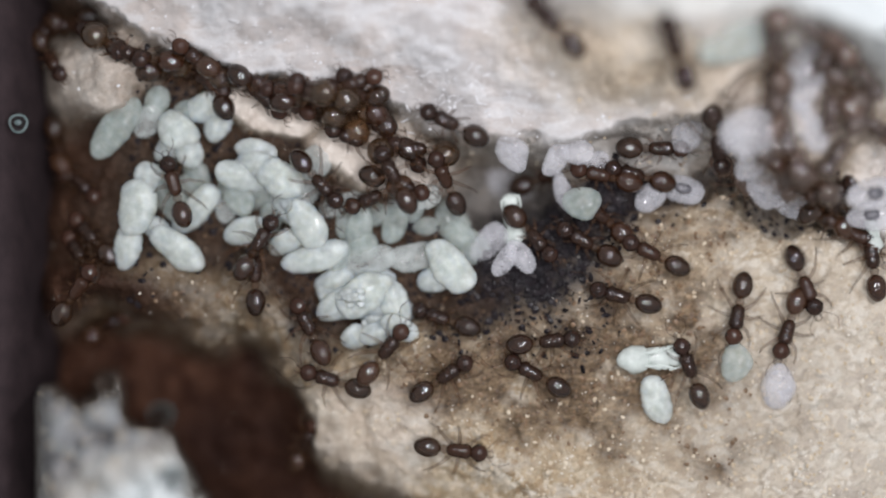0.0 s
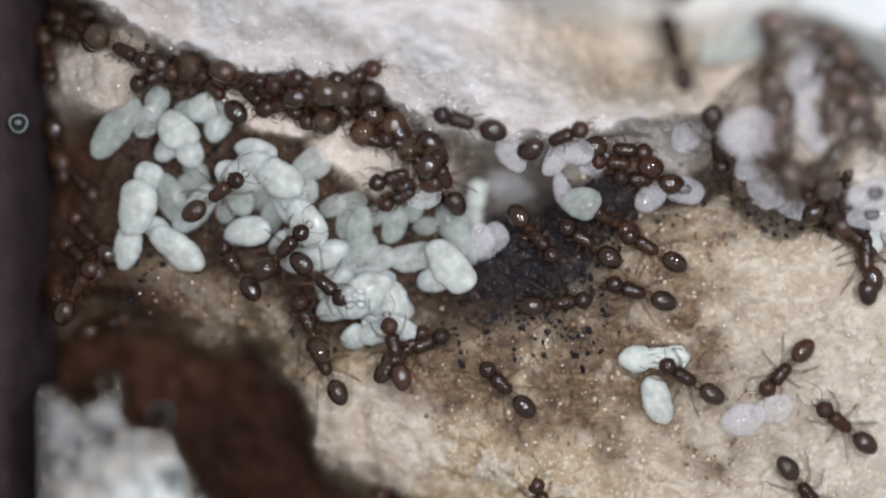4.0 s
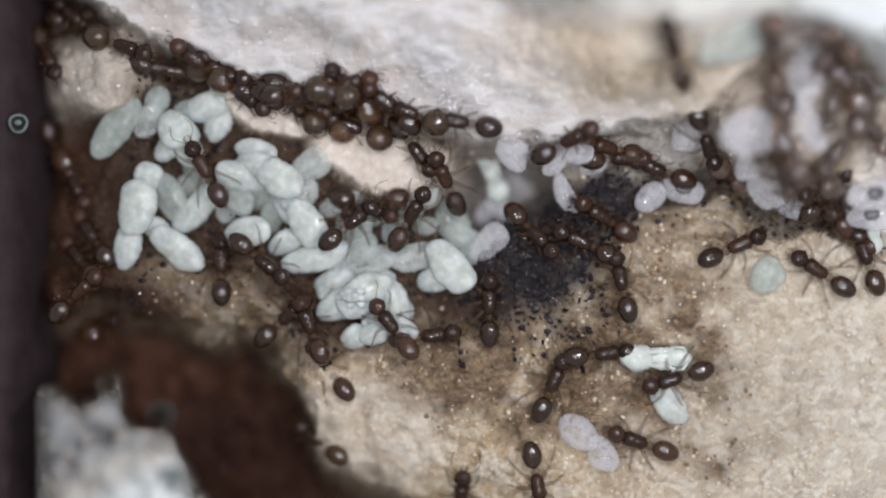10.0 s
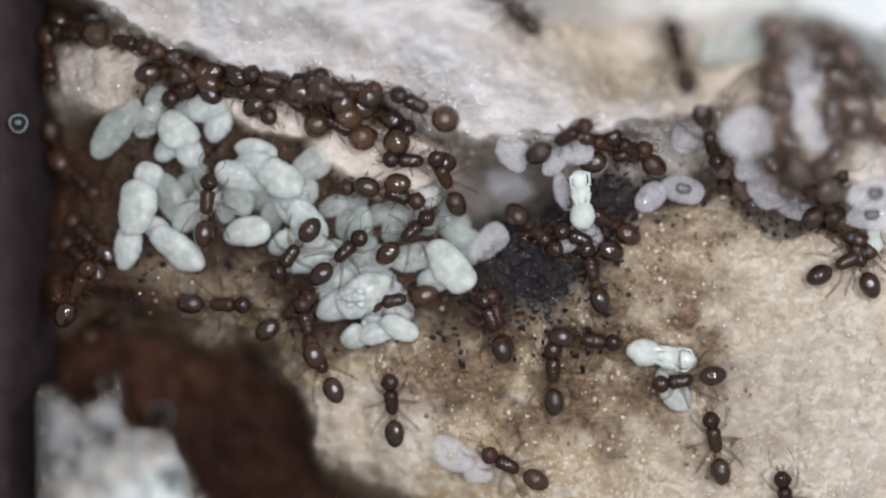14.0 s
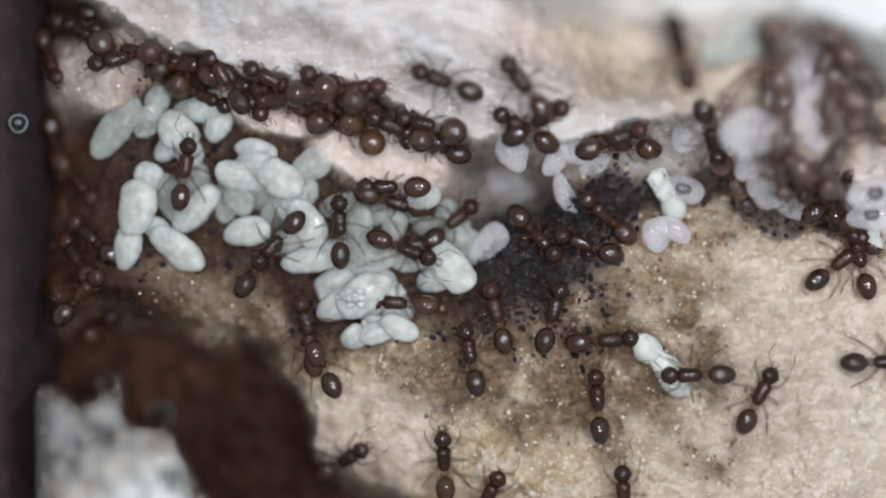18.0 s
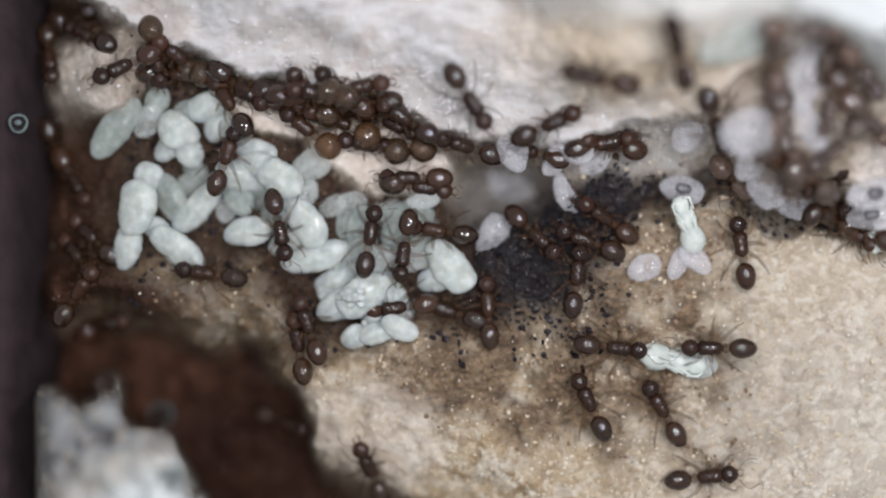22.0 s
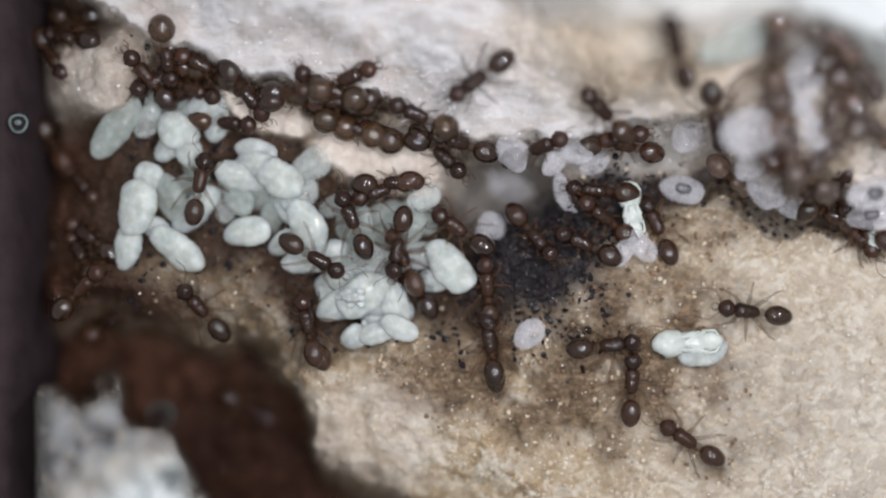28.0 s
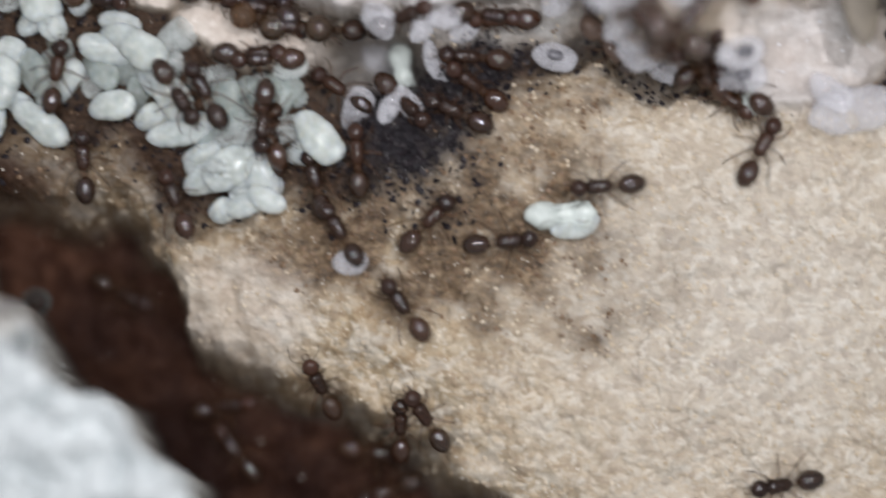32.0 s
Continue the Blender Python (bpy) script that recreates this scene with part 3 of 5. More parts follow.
for row in [(204, 228, 112, 50, 52, 0), (278, 184, 54, 40, 66, 2), (346, 306, 60, 40, -60, -4), (340, 196, 54, 40, 10, 0)]:
    larva(*row, mat=PALE)
# the large pile
for row in [(456, 268, 68, 40, -14, 10), (430, 312, 92, 50, -8, 8), (490, 314, 84, 58, -32, 12), (456, 292, 70, 44, -16, 12), (505, 354, 74, 46, -60, 8), (546, 398, 96, 54, -60, 16),
            (556, 456, 106, 46, 14, 10), (505, 430, 60, 40, 24, 4), (524, 366, 62, 44, -46, 10)]:
    larva(*row)
for row in [(424, 352, 56, 44, -50, 2), (412, 330, 52, 38, 20, 0), (470, 350, 60, 44, 10, -2), (480, 390, 54, 40, 70, -4), (600, 452, 50, 40, 60, 4)]:
    larva(*row, mat=PALE)
# the middle
for row in [(436, 410, 78, 48, 4, 10), (795, 470, 104, 58, -50, 12), (766, 496, 58, 40, 12, 6)]:
    larva(*row)
for row in [(636, 404, 70, 44, 74, 6), (697, 398, 62, 42, 82, 4), (730, 374, 40, 34, 70, 4), (668, 382, 44, 34, 30, 0), (612, 396, 46, 34, 80, 0), (640, 440, 60, 44, 20, 2), (752, 400, 44, 32, 0, -4)]:
    larva(*row, mat=PALE)
# the heap at the chamber's lip
for row in [(590, 498, 68, 42, 22, 4), (602, 540, 76, 50, 24, 10), (642, 524, 92, 64, 34, 18), (694, 532, 74, 52, -60, 14), (650, 486, 96, 26, 6, 8), (627, 596, 46, 42, 30, 6),
            (668, 588, 66, 40, 20, 12), (706, 580, 62, 36, -24, 10), (582, 518, 52, 40, -60, 2), (668, 550, 60, 46, 10, 12), (712, 556, 44, 34, 60, 4)]:
    larva(*row)
# clear grubs
for row in [(650, 462, 92, 48, 8, 0), (728, 456, 82, 46, 6, 0), (692, 374, 44, 38, 20, 0), (540, 342, 46, 42, 70, 0), (590, 366, 44, 34, 30, 0),
            (552, 290, 70, 52, 30, -4), (262, 214, 60, 40, 60, 0), (750, 350, 52, 38, 20, 0), (622, 356, 44, 34, 0, 0), (398, 372, 44, 34, -60, 0)]:
    larva(*row, mat=GLASSY)
for row in [(1206, 335, 76, 44, -14, 6), (1540, 346, 76, 52, 12, 4), (1540, 382, 70, 48, 6, 6), ]:
    larva(*row, mat=CLEAR, gut=True)
for row in [(1326, 236, 92, 74, 10, 10), (1216, 240, 62, 50, 80, 4), (1330, 290, 62, 46, 60, 0), (1422, 138, 92, 56, 82, 10), (1430, 224, 84, 44, -60, 6), (1404, 362, 74, 46, -24, 0), (1356, 338, 70, 50, -40, 0)]:
    larva(*row, mat=CLEAR, label="clear milky ant larva hanging near the ledge")
larva(1296, 66, 110, 74, 20, -40, mat=PALE, label="pale greenish larva high in the hollow")
for row in [(984, 284, 64, 34, 60, 8), (1022, 268, 52, 40, 0, 6), (1052, 290, 50, 36, 30, 4), (906, 268, 62, 48, -50, 6), (1000, 345, 80, 30, -60, 0), (900, 330, 90, 50, -30, -6)]:
    larva(*row, mat=CLEAR, bend=1.2)
pupa(1545, 415, 70, 100, 0)
for row in [(1728, 438, 140, 72, 10, 0), (1690, 410, 80, 44, -30, 4)]:
    larva(*row, mat=CLEAR, label="clear grey ant larva in a dim recess")


def leaf_tip(u, v, length, width, turn):
    """The blunt tip of a dry blade lying on the knob."""
    bm = lathe(oval(-length, 2 * length, width, 14, 0.03, 3, 0.1), 1, 0.25, 16, 0.2)
    ob = tagged(part("leaf_tip", bm, LEAF), "dull grey-brown dry leaf tip lying on pale wood", "leaf")
    ob.matrix_basis = Matrix.Translation(at(u, v, height(u, v) + 62)) @ pose(0, 0, 0, 0, 6, turn)


leaf_tip(1748, 240, 95, 32, 97)


def egg_clump(u, v, count, reach, lift):
    """Tiny round eggs stuck together in a heap."""
    bm = bmesh.new()
    for _ in range(count):
        a, r = random.uniform(0, 6.28), reach * math.sqrt(random.random())
        size = random.uniform(6, 9.5)
        lathe(oval(-size, 2 * size, size * 0.8, 6), 1, 1, 8, 0, bm,
              (r * math.cos(a), 0.7 * r * math.sin(a), math.sqrt(max(0, reach * reach - r * r)) * 0.5))
    ob = tagged(part("egg_clump", bm, EGG), "clump of tiny white glossy ant eggs", "eggs", kind="stuff")
    ob.location = at(u, v, height(u, v) + lift)


egg_clump(624, 526, 16, 24, 46)
egg_clump(655, 560, 8, 20, 32)


# ---- loose soil ----
def scatter(name, label, mat, count, where, sizes, flat=0.7, seed=1, slim=0.6, broad=1.0):
    """Many angular crumbs in one mesh; where(u, v) gives how likely a crumb lies there."""
    rng = np.random.RandomState(seed)
    ball = bmesh.new()
    bmesh.ops.create_icosphere(ball, subdivisions=1, radius=1)
    base = np.array([v.co[:] for v in ball.verts])
    tris = np.array([[v.index for v in f.verts] for f in ball.faces])
    ball.free()
    u, v = rng.uniform(-150, 1900, count * 6), rng.uniform(-60, 1180, count * 6)
    z, soils = surface(u, v)
    keep = rng.rand(len(u)) < where(u, v, soils)
    u, v, z = u[keep][:count], v[keep][:count], z[keep][:count]
    n = len(u)
    size = sizes[0] + (sizes[1] - sizes[0]) * rng.rand(n) ** 2.2
    pts = base[None] * (1 + 0.35 * (rng.rand(n, len(base), 1) - 0.5))
    pts = pts * np.stack([size, size * rng.uniform(slim, broad, n), size * flat * rng.uniform(0.6, 1, n)], 1)[:, None]
    a = rng.uniform(0, 6.28, n)
    c, s = np.cos(a)[:, None], np.sin(a)[:, None]
    x, y = pts[..., 0] * c - pts[..., 1] * s, pts[..., 0] * s + pts[..., 1] * c
    k = ((D - z) / D)[:, None]
    co = np.stack([(u - 784)[:, None] * k + x, (441 - v)[:, None] * k + y, z[:, None] + size[:, None] * 0.25 + pts[..., 2]], 2).reshape(-1, 3) * U
    faces = (tris[None] + (np.arange(n) * len(base))[:, None, None]).reshape(-1, 3)
    me = bpy.data.meshes.new(name)
    me.from_pydata(co.tolist(), [], faces.tolist())
    me.materials.append(mat)
    return tagged(new(name, me), label, "soil", kind="stuff")


def on_land(u, v, s):
    return np.clip(1 - s["humus"] - s["plaster"] - s["mould"] - s["black"] - s["skin"] - s["umber"] - 0.7 * s["brown"], 0, 1) * (0.35 + 0.65 * (fbm(u, v, 60, 2, 2) > 0))


scatter("wood_grains", "loose cream grains of rotten wood", GRAIN, 3000, on_land, (1.5, 5.5), 0.5, 3)
# Pale glossy grains added in place of glints on the wet ground.
scatter("clear_grains", "tiny pale grains added as wet glints on the ground", SPARK, 1800, lambda u, v, s: on_land(u, v, s) * 0.5 + s["brown"] * 0.08 * (1 - s["umber"]) + 0.05 * s["humus"] + 0.012 * s["umber"], (1.0, 2.9), 0.8, 21)
scatter("brown_crumbs", "damp brown soil crumbs on the wood", CRUMB, 3200,
        lambda u, v, s: np.clip((np.clip(s["brown"] - 0.3, 0, 1) * 1.2 + s["humus"] * 0.12 * (v > 200)) * (u > 270) * (1 - s["umber"]) * (1 - s["black"]) * (s["skin"] < 0.25), 0, 1), (2, 6), 0.6, 5)
scatter("refuse_heap", "heap of black glistening refuse scraps", FRASS, 9500, lambda u, v, s: s["black"], (2.2, 9), 0.4, 8, 0.25)
# Wing bits, and pale flakes added as the heap's glints.
scatter("refuse_flakes", "pale shiny scraps for wing bits and glints in the refuse heap", SPARK, 200, lambda u, v, s: s["black"] * 0.3, (1.0, 3.4), 0.4, 14)
scatter("chamber_soil", "dark wet soil scraps on the chamber floor", FRASS, 2600, lambda u, v, s: s["humus"] * 0.5 * (u > 230) * (s["froth"] < 0.12) * (s["black"] < 0.5) * (s["skin"] < 0.3), (3, 9), 0.4, 9)
scatter("lint", "fine white lint clinging to the pale ledge", LINT, 1500,
        lambda u, v, s: s["plaster"] * np.clip(1.3 - np.hypot((u - 760) / 190, (v - 165) / 95), 0.03, 1) * (v > -20), (3, 13), 0.08, 31, 0.08, 0.14)
scatter("plaster_flecks", "white flecks on the pale ledge", LINT, 700, lambda u, v, s: s["plaster"] * 0.5, (1.5, 4), 0.5, 11)


# ---- dark frame at the side, with drops on it ----
def frame_bar():
    """A long bar with a flat top and a rounded shoulder towards the nest."""
    profile = [(-300, 38), (-120, 40), (30, 42), (42, 36), (52, 18), (59, -20), (64, -70), (69, -140), (72, -220), (-300, -220)]
    bm = bmesh.new()
    rows = [[bm.verts.new((u * U, y * U, (z + 1.5 * math.sin(0.02 * y + 0.05 * u)) * U)) for u, z in profile] for y in range(-960, 961, 40)]
    for p, q in zip(rows, rows[1:]):
        for k in range(len(profile)):
            j = (k + 1) % len(profile)
            bm.faces.new((p[k], p[j], q[j], q[k]))
    bm.faces.new(rows[0])
    bm.faces.new(rows[-1][::-1])
    bmesh.ops.recalc_face_normals(bm, faces=bm.faces[:])
    ob = part("frame_wall", bm, FRAME)
    ob.location = at(-20, 441, 0)
    return tagged(ob, "dark smooth frame bar along the nest edge", "frame", kind="structure")


frame_bar()


def drop(u, v, radius, z):
    ob = part("water_drop", lathe(oval(-radius, 2 * radius, radius, 10), 1, 0.6, 20), GLASS)
    ob.location = at(u, v, z)
    return tagged(ob, "clear round water drop", "drop", "water drops")


def bead(u, v, radius, z):
    """A flat drop on the frame with a pale rim round it, its highlight a pale solid."""
    root = drop(u, v, radius, z)
    bm = bmesh.new()
    ring = []
    for i in range(24):
        a = 2 * math.pi * i / 24
        r = radius * (1 + 0.05 * math.sin(3 * a))
        ring.append([bm.verts.new(((r + 2.4 * math.cos(b)) * math.cos(a) * U, (r + 2.4 * math.cos(b)) * math.sin(a) * U, (4 + 1.6 * math.sin(b)) * U)) for b in (0, 1.257, 2.513, 3.77, 5.027)])
    for i in range(24):
        for j in range(5):
            p, q = ring[i], ring[(i + 1) % 24]
            bm.faces.new((p[j], q[j], q[(j + 1) % 5], p[(j + 1) % 5]))
    part("rim", bm, RIM, root, "pale teal rim of the drop")
    part("glint", lathe(oval(-6, 12, 5, 7), 1, 0.5, 8, shift=(1, 1, 9)), RIM, root)


bead(34, 219, 15, 46)
bead(304, 846, 17, height(304, 846) + 4)
bead(286, 735, 22, height(286, 735) + 4)
drop(1530, 148, 16, height(1530, 148) + 8)

# ---- ants that stay about one place ----
STAY = []


def crowd(kind, rows, lift=0.0, label=""):
    for row in rows:
        STAY.append(ant(kind, *row, lift=lift, label=label))


crowd("brown_tucked", [(160, 56, 102, 36), (92, 118, 80, 78), 
                (90, 60, 150, 30)], 0, "brown ant pressed under the pale ledge")
packed = random.Random(12)
DRIFT = []
for u in range(322, 720, 52):
    rim = float(np.interp(u, *LEDGE))
    kind = packed.choice(["amber", "dark_tucked", "dark_tucked"])
    gu, gv, a = u + packed.uniform(-8, 8), rim + packed.uniform(2, 20), packed.choice([0.2, 3.3]) + packed.uniform(-0.5, 0.5)
    label = {"amber": "ant with clear amber abdomen packed beneath the ledge", "dark_tucked": "dark ant packed beneath the pale ledge"}[kind]
    DRIFT.append((ant(kind, gu + 84 * math.cos(a), gv + 84 * math.sin(a), gu, gv, 2, label), gu, gv - rim, a))
crowd("hazed", [(1368, 72, 1372, 132), (1366, 160, 1360, 214), (1386, 230, 1402, 292), (1452, 58, 1396, 50), (1350, 260, 1380, 196), (1482, 122, 1512, 172), (1548, 160, 1506, 98),
               (1470, 276, 1502, 236), (1556, 238, 1522, 196), (1468, 204, 1476, 150), (1452, 116, 1486, 82)], 10, "brown ant paled by haze in the crowded recess")
crowd("hazed", [(1392, 330, 1380, 262),
                       (1420, 300, 1448, 322), (1320, 340, 1290, 306)], 6, "brown ant paled by haze among others in the recess")
crowd("brown", [(1460, 340, 1492, 392), (1482, 330, 1450, 362), (1422, 340, 1384, 292), (1520, 420, 1490, 395)], 2, "brown ant at the end of the chamber")
crowd("dark_tucked", [(1052, 372, 1092, 402), (1018, 422, 1060, 442), (962, 428, 930, 396)],
      8, "dark ant on the black refuse heap")
crowd("brown_tucked", [(112, 296, 90, 240), (152, 342, 112, 290), (142, 400, 182, 442), (152, 500, 122, 542), (210, 560, 160, 590), (120, 430, 160, 480)],
      0, "brown ant on dark soil at the nest edge")
crowd("dark", [(540, 560, 556, 602)], 24, "dark ant tending the brood pile")

crowd("brown", [(960, 938, 992, 988), (905, 1012, 838, 1000), (650, 914, 566, 926), (860, 1085, 930, 1060)], 0, "brown ant on the dark lower slope")
crowd("dark", [(1560, 1094, 1642, 1080)], 0, "dark ant far down the pale wood")

# ---- ants and brood that travel ----
ROAM = {name: ant(kind, *start, lift=lift, label=label) for name, kind, start, lift, label in [
    ("puller", "brown", (1205, 610, 1240, 706), 6, "brown ant pulling a white pupa over wood"),
    ("porter", "brown", (1300, 592, 1314, 500), 0, "brown ant carrying a small round larva"),
    ("porter_two", "brown", (1380, 620, 1410, 532), 0, "brown ant carrying a clear larva"),
    ("porter_three", "brown", (1120, 430, 1180, 470), 0, "brown ant with a pale larva in its jaws"),
    ("guard", "dark", (1060, 515, 1147, 537), 0, "dark ant at the rim of the chamber"),
    ("helper", "dark", (1100, 515, 1010, 520), 0, "dark ant gripping the end of a pupa"),
    ("digger", "dark", (905, 640, 990, 686), 0, "dark ant searching damp brown wood"),
    ("climber", "dark", (1238, 1000, 1250, 1100), 0, "dark glossy ant crossing cream wood"),
    ("wanderer", "dark", (1400, 1000, 1430, 1090), 0, "dark glossy ant crossing open wood"),
    ("forager", "dark", (1090, 1060, 1070, 1150), 0, "dark glossy ant roaming the wood"),
    ("scout", "brown", (855, 803, 748, 790), 0, "brown ant at the shaded lower slope"),
    ("scout_two", "brown", (540, 658, 640, 690), 0, "brown ant at the rim of the hole"),
    ("scout_three", "brown", (815, 650, 755, 685), 0, "brown ant on the lower slope"),
    ("pacer", "brown", (805, 1000, 780, 1090), 0, "brown ant pacing the lower slope"),
    ("pacer_two", "brown", (960, 1010, 1000, 1090), 0, "brown ant crossing pale wood"),
    ("sentry", "dark", (1520, 470, 1455, 482), 0, "dark ant standing at the rim"),
    ("sentry_two", "dark", (1515, 425, 1532, 495), 0, "dark ant waiting at the rim"),
    ("runner", "dark", (1640, 1010, 1720, 1050), 0, "dark ant running over cream wood"),
    ("nurse", "dark", (375, 500, 388, 590), 4, "dark ant on the damp brown slope"),
    ("nurse_two", "brown", (600, 640, 640, 735), 0, "brown ant at the rim of the hole"),
    ("walker", "dark", (790, 560, 775, 660), 0, "dark ant below the brood pile"),
    ("hanger", "dark", (1188, 58, 1208, 128), 12, "dark ant on the tan hollow"),
    ("hanger_two", "dark", (1280, 285, 1262, 212), 14, "dark ant reaching down from the hollow"),
    ("ledge_walker", "brown", (950, 20, 1040, 60), 10, "brown ant walking over the white ledge"),
    ("ledge_walker_two", "brown", (700, -60, 760, -140), 10, "brown ant on the white ledge"),
    ("tender", "dark", (320, 370, 356, 410), 36, "dark ant tending the white brood"),
    ("tender_two", "dark", (500, 370, 520, 430), 44, "dark ant tending the white brood"),
    ("tender_three", "dark", (560, 380, 560, 440), 40, "dark ant standing over the brood"),
    ("tender_four", "brown", (760, 620, 720, 650), 24, "brown ant licking the brood pile"),
    ("tender_five", "dark", (700, 340, 715, 410), 40, "dark ant standing over the brood"),
    ("tender_six", "dark", (790, 300, 820, 330), 40, "dark ant arching over a pupa"),
    ("ledge_guard", "amber", (230, 96, 184, 72), 4, "amber ant at the top of the ledge")]}

LEDGE_ANTS = {name: ant(kind, u + 60, v, u, v, label=label) for name, kind, u, v, label in [
    ("rim_dark", "dark_tucked", 215, 92, "dark ant with drawn-in legs beneath the ledge"),
    ("rim_brown", "brown_tucked", 265, 126, "brown ant with drawn-in legs beneath the ledge"),
    ("rim_amber", "amber", 318, 114, "ant with clear amber abdomen crawling beneath the ledge"),
    ("rim_brown_two", "brown_tucked", 370, 120, "brown ant with drawn-in legs beneath the ledge"),
    ("rim_dark_two", "dark_tucked", 396, 190, "dark ant with drawn-in legs beneath the ledge"),
    ("row_dark", "dark_tucked", 500, 180, "dark ant with drawn-in legs beneath the ledge"),
    ("row_dark_two", "dark_tucked", 560, 162, "dark ant with drawn-in legs beneath the ledge"),
    ("row_amber", "amber", 612, 176, "ant with clear amber abdomen crawling beneath the ledge"),
    ("row_amber_two", "amber", 592, 206, "ant with clear amber abdomen crawling beneath the ledge"),
    ("row_brown", "brown_tucked", 668, 170, "brown ant with drawn-in legs beneath the ledge"),
    ("plate_amber", "amber", 630, 234, "ant with clear amber abdomen crawling beneath the ledge"),
    ("plate_amber_two", "amber", 652, 196, "ant with clear amber abdomen crawling beneath the ledge"),
    ("plate_amber_three", "amber", 672, 268, "ant with clear amber abdomen crawling beneath the ledge"),
    ("plate_dark", "dark_tucked", 720, 264, "dark ant with drawn-in legs beneath the ledge"),
    ("end_amber", "amber", 788, 272, "ant with clear amber abdomen crawling beneath the ledge"),
    ("end_dark", "dark_tucked", 840, 240, "dark ant with drawn-in legs beneath the ledge"),
    ("lip_brown", "brown_tucked", 660, 312, "brown ant at the lower lip of pale wood"),
    ("lip_brown_two", "brown_tucked", 706, 330, "brown ant at the lower lip of pale wood"),
    ("web_brown", "brown_tucked", 1115, 262, "brown ant on the pale web below the ledge"),
    ("web_dark", "dark_tucked", 1112, 322, "dark ant on the pale web below the ledge"),
    ("web_dark_two", "dark_tucked", 1172, 322, "dark ant crossing the pale web below the ledge"),
    ("web_dark_three", "dark_tucked", 920, 330, "dark ant at the end of the pale ledge")]}

CARRIED = {
    "pupa": pupa(905, 380, 110, 80, 34, label="white ant pupa carried through the chamber"),
    "clear_husk": larva(924, 454, 62, 34, 110, 22, CLEAR, 1.3, label="clear curled grub borne along with a pupa"),
    "clear_husk_two": larva(890, 460, 56, 30, 40, 18, CLEAR, 0.9, label="clear slender grub borne along with a pupa"),
    "drawn_pupa": pupa(1164, 634, 128, 0, 6, label="white ant pupa dragged over cream wood"),
    "lump": larva(1162, 708, 80, 46, 112, 4, label="white ant larva lying on wood"),
    "round_larva": larva(1305, 642, 56, 50, 70, 4, PALE, label="round pale larva carried by an ant"),
    "clear_larva": larva(1378, 682, 70, 50, 80, 4, CLEAR, label="clear violet larva carried by an ant"),
    "clear_twin": larva(1395, 690, 62, 46, 60, 4, CLEAR, label="clear violet larva carried by an ant"),
    "pale_larva": larva(1040, 385, 60, 52, 0, 30, PALE, label="pale larva carried over the rim"),
    "store": larva(826, 430, 94, 56, -38, 4, PALE), "store_two": larva(866, 430, 76, 46, 42, 0, CLEAR), "store_three": larva(800, 396, 84, 52, -62, -4, PALE),
    "small_larva": larva(1150, 420, 56, 42, 40, 20, CLEAR, label="small clear larva carried by an ant")}


# ---- what moves ----
def blend(a, b, f):
    return a + (b - a) * f


def fill(rows, limit=55.0):
    """Rows (t, hu, hv, gu, gv) with steps put in wherever the ant turns by more than limit degrees."""
    out = [rows[0]]
    for p, q in zip(rows, rows[1:]):
        a0, a1 = math.atan2(p[2] - p[4], p[1] - p[3]), math.atan2(q[2] - q[4], q[1] - q[3])
        turn = (a1 - a0 + math.pi) % (2 * math.pi) - math.pi
        n = max(1, math.ceil(abs(math.degrees(turn)) / limit))
        for i in range(1, n + 1):
            f = i / n
            mu, mv = blend((p[1] + p[3]) / 2, (q[1] + q[3]) / 2, f), blend((p[2] + p[4]) / 2, (q[2] + q[4]) / 2, f)
            a = a0 + turn * f
            out.append((blend(p[0], q[0], f), mu + 47 * math.cos(a), mv + 47 * math.sin(a), mu - 47 * math.cos(a), mv - 47 * math.sin(a)))
    return out


def step_legs(ob, rows):
    """Swing the six legs, three and three, while the ant covers ground, and sweep its antennae."""
    legs = [c for c in ob.children if c.name.startswith("leg")]
    beat = []
    for p, q in zip(rows, rows[1:]):
        far = math.hypot(q[1] - p[1], q[2] - p[2]) / max(q[0] - p[0], 0.05)
        n = max(1, round((q[0] - p[0]) / 0.1)) if far > 14 else 1
        beat += [(blend(p[0], q[0], i / n), min(far / 60, 1.0)) for i in range(n)]
    beat.append((32.0, 0.0))
    beat = [b for i, b in enumerate(beat) if i == 0 or frame(b[0]) > frame(beat[i - 1][0])]
    for i, leg in enumerate(legs):
        hip, phase = leg.location.copy(), math.pi * ((i // 2 + i) % 2)
        walk(leg, [(t, Matrix.Translation(hip) @ pose(0, 0, 0, 6 * s * math.cos(2 * math.pi * 2.5 * t + phase), 0, 19 * s * math.sin(2 * math.pi * 2.5 * t + phase)))
                   for t, s in beat])
    for i, feeler in enumerate([c for c in ob.children if c.name.startswith("antenna")]):
        walk(feeler, [(t * 0.8, pose(0, 0, 0, 0, 0, 5 * math.sin(2.1 * t + i * 2 + rows[0][1]))) for t in range(41)])


def go(name, rows, lift=0.0):
    if rows[0][0] > 0:
        rows = [(0.0, *rows[0][1:])] + rows
    if rows[-1][0] < 32:
        rows = rows + [(32.0, *rows[-1][1:])]
    rows = fill(rows)
    walk(ROAM[name], [(t, ant_pose(*r, lift=lift)) for t, *r in rows])
    step_legs(ROAM[name], rows)


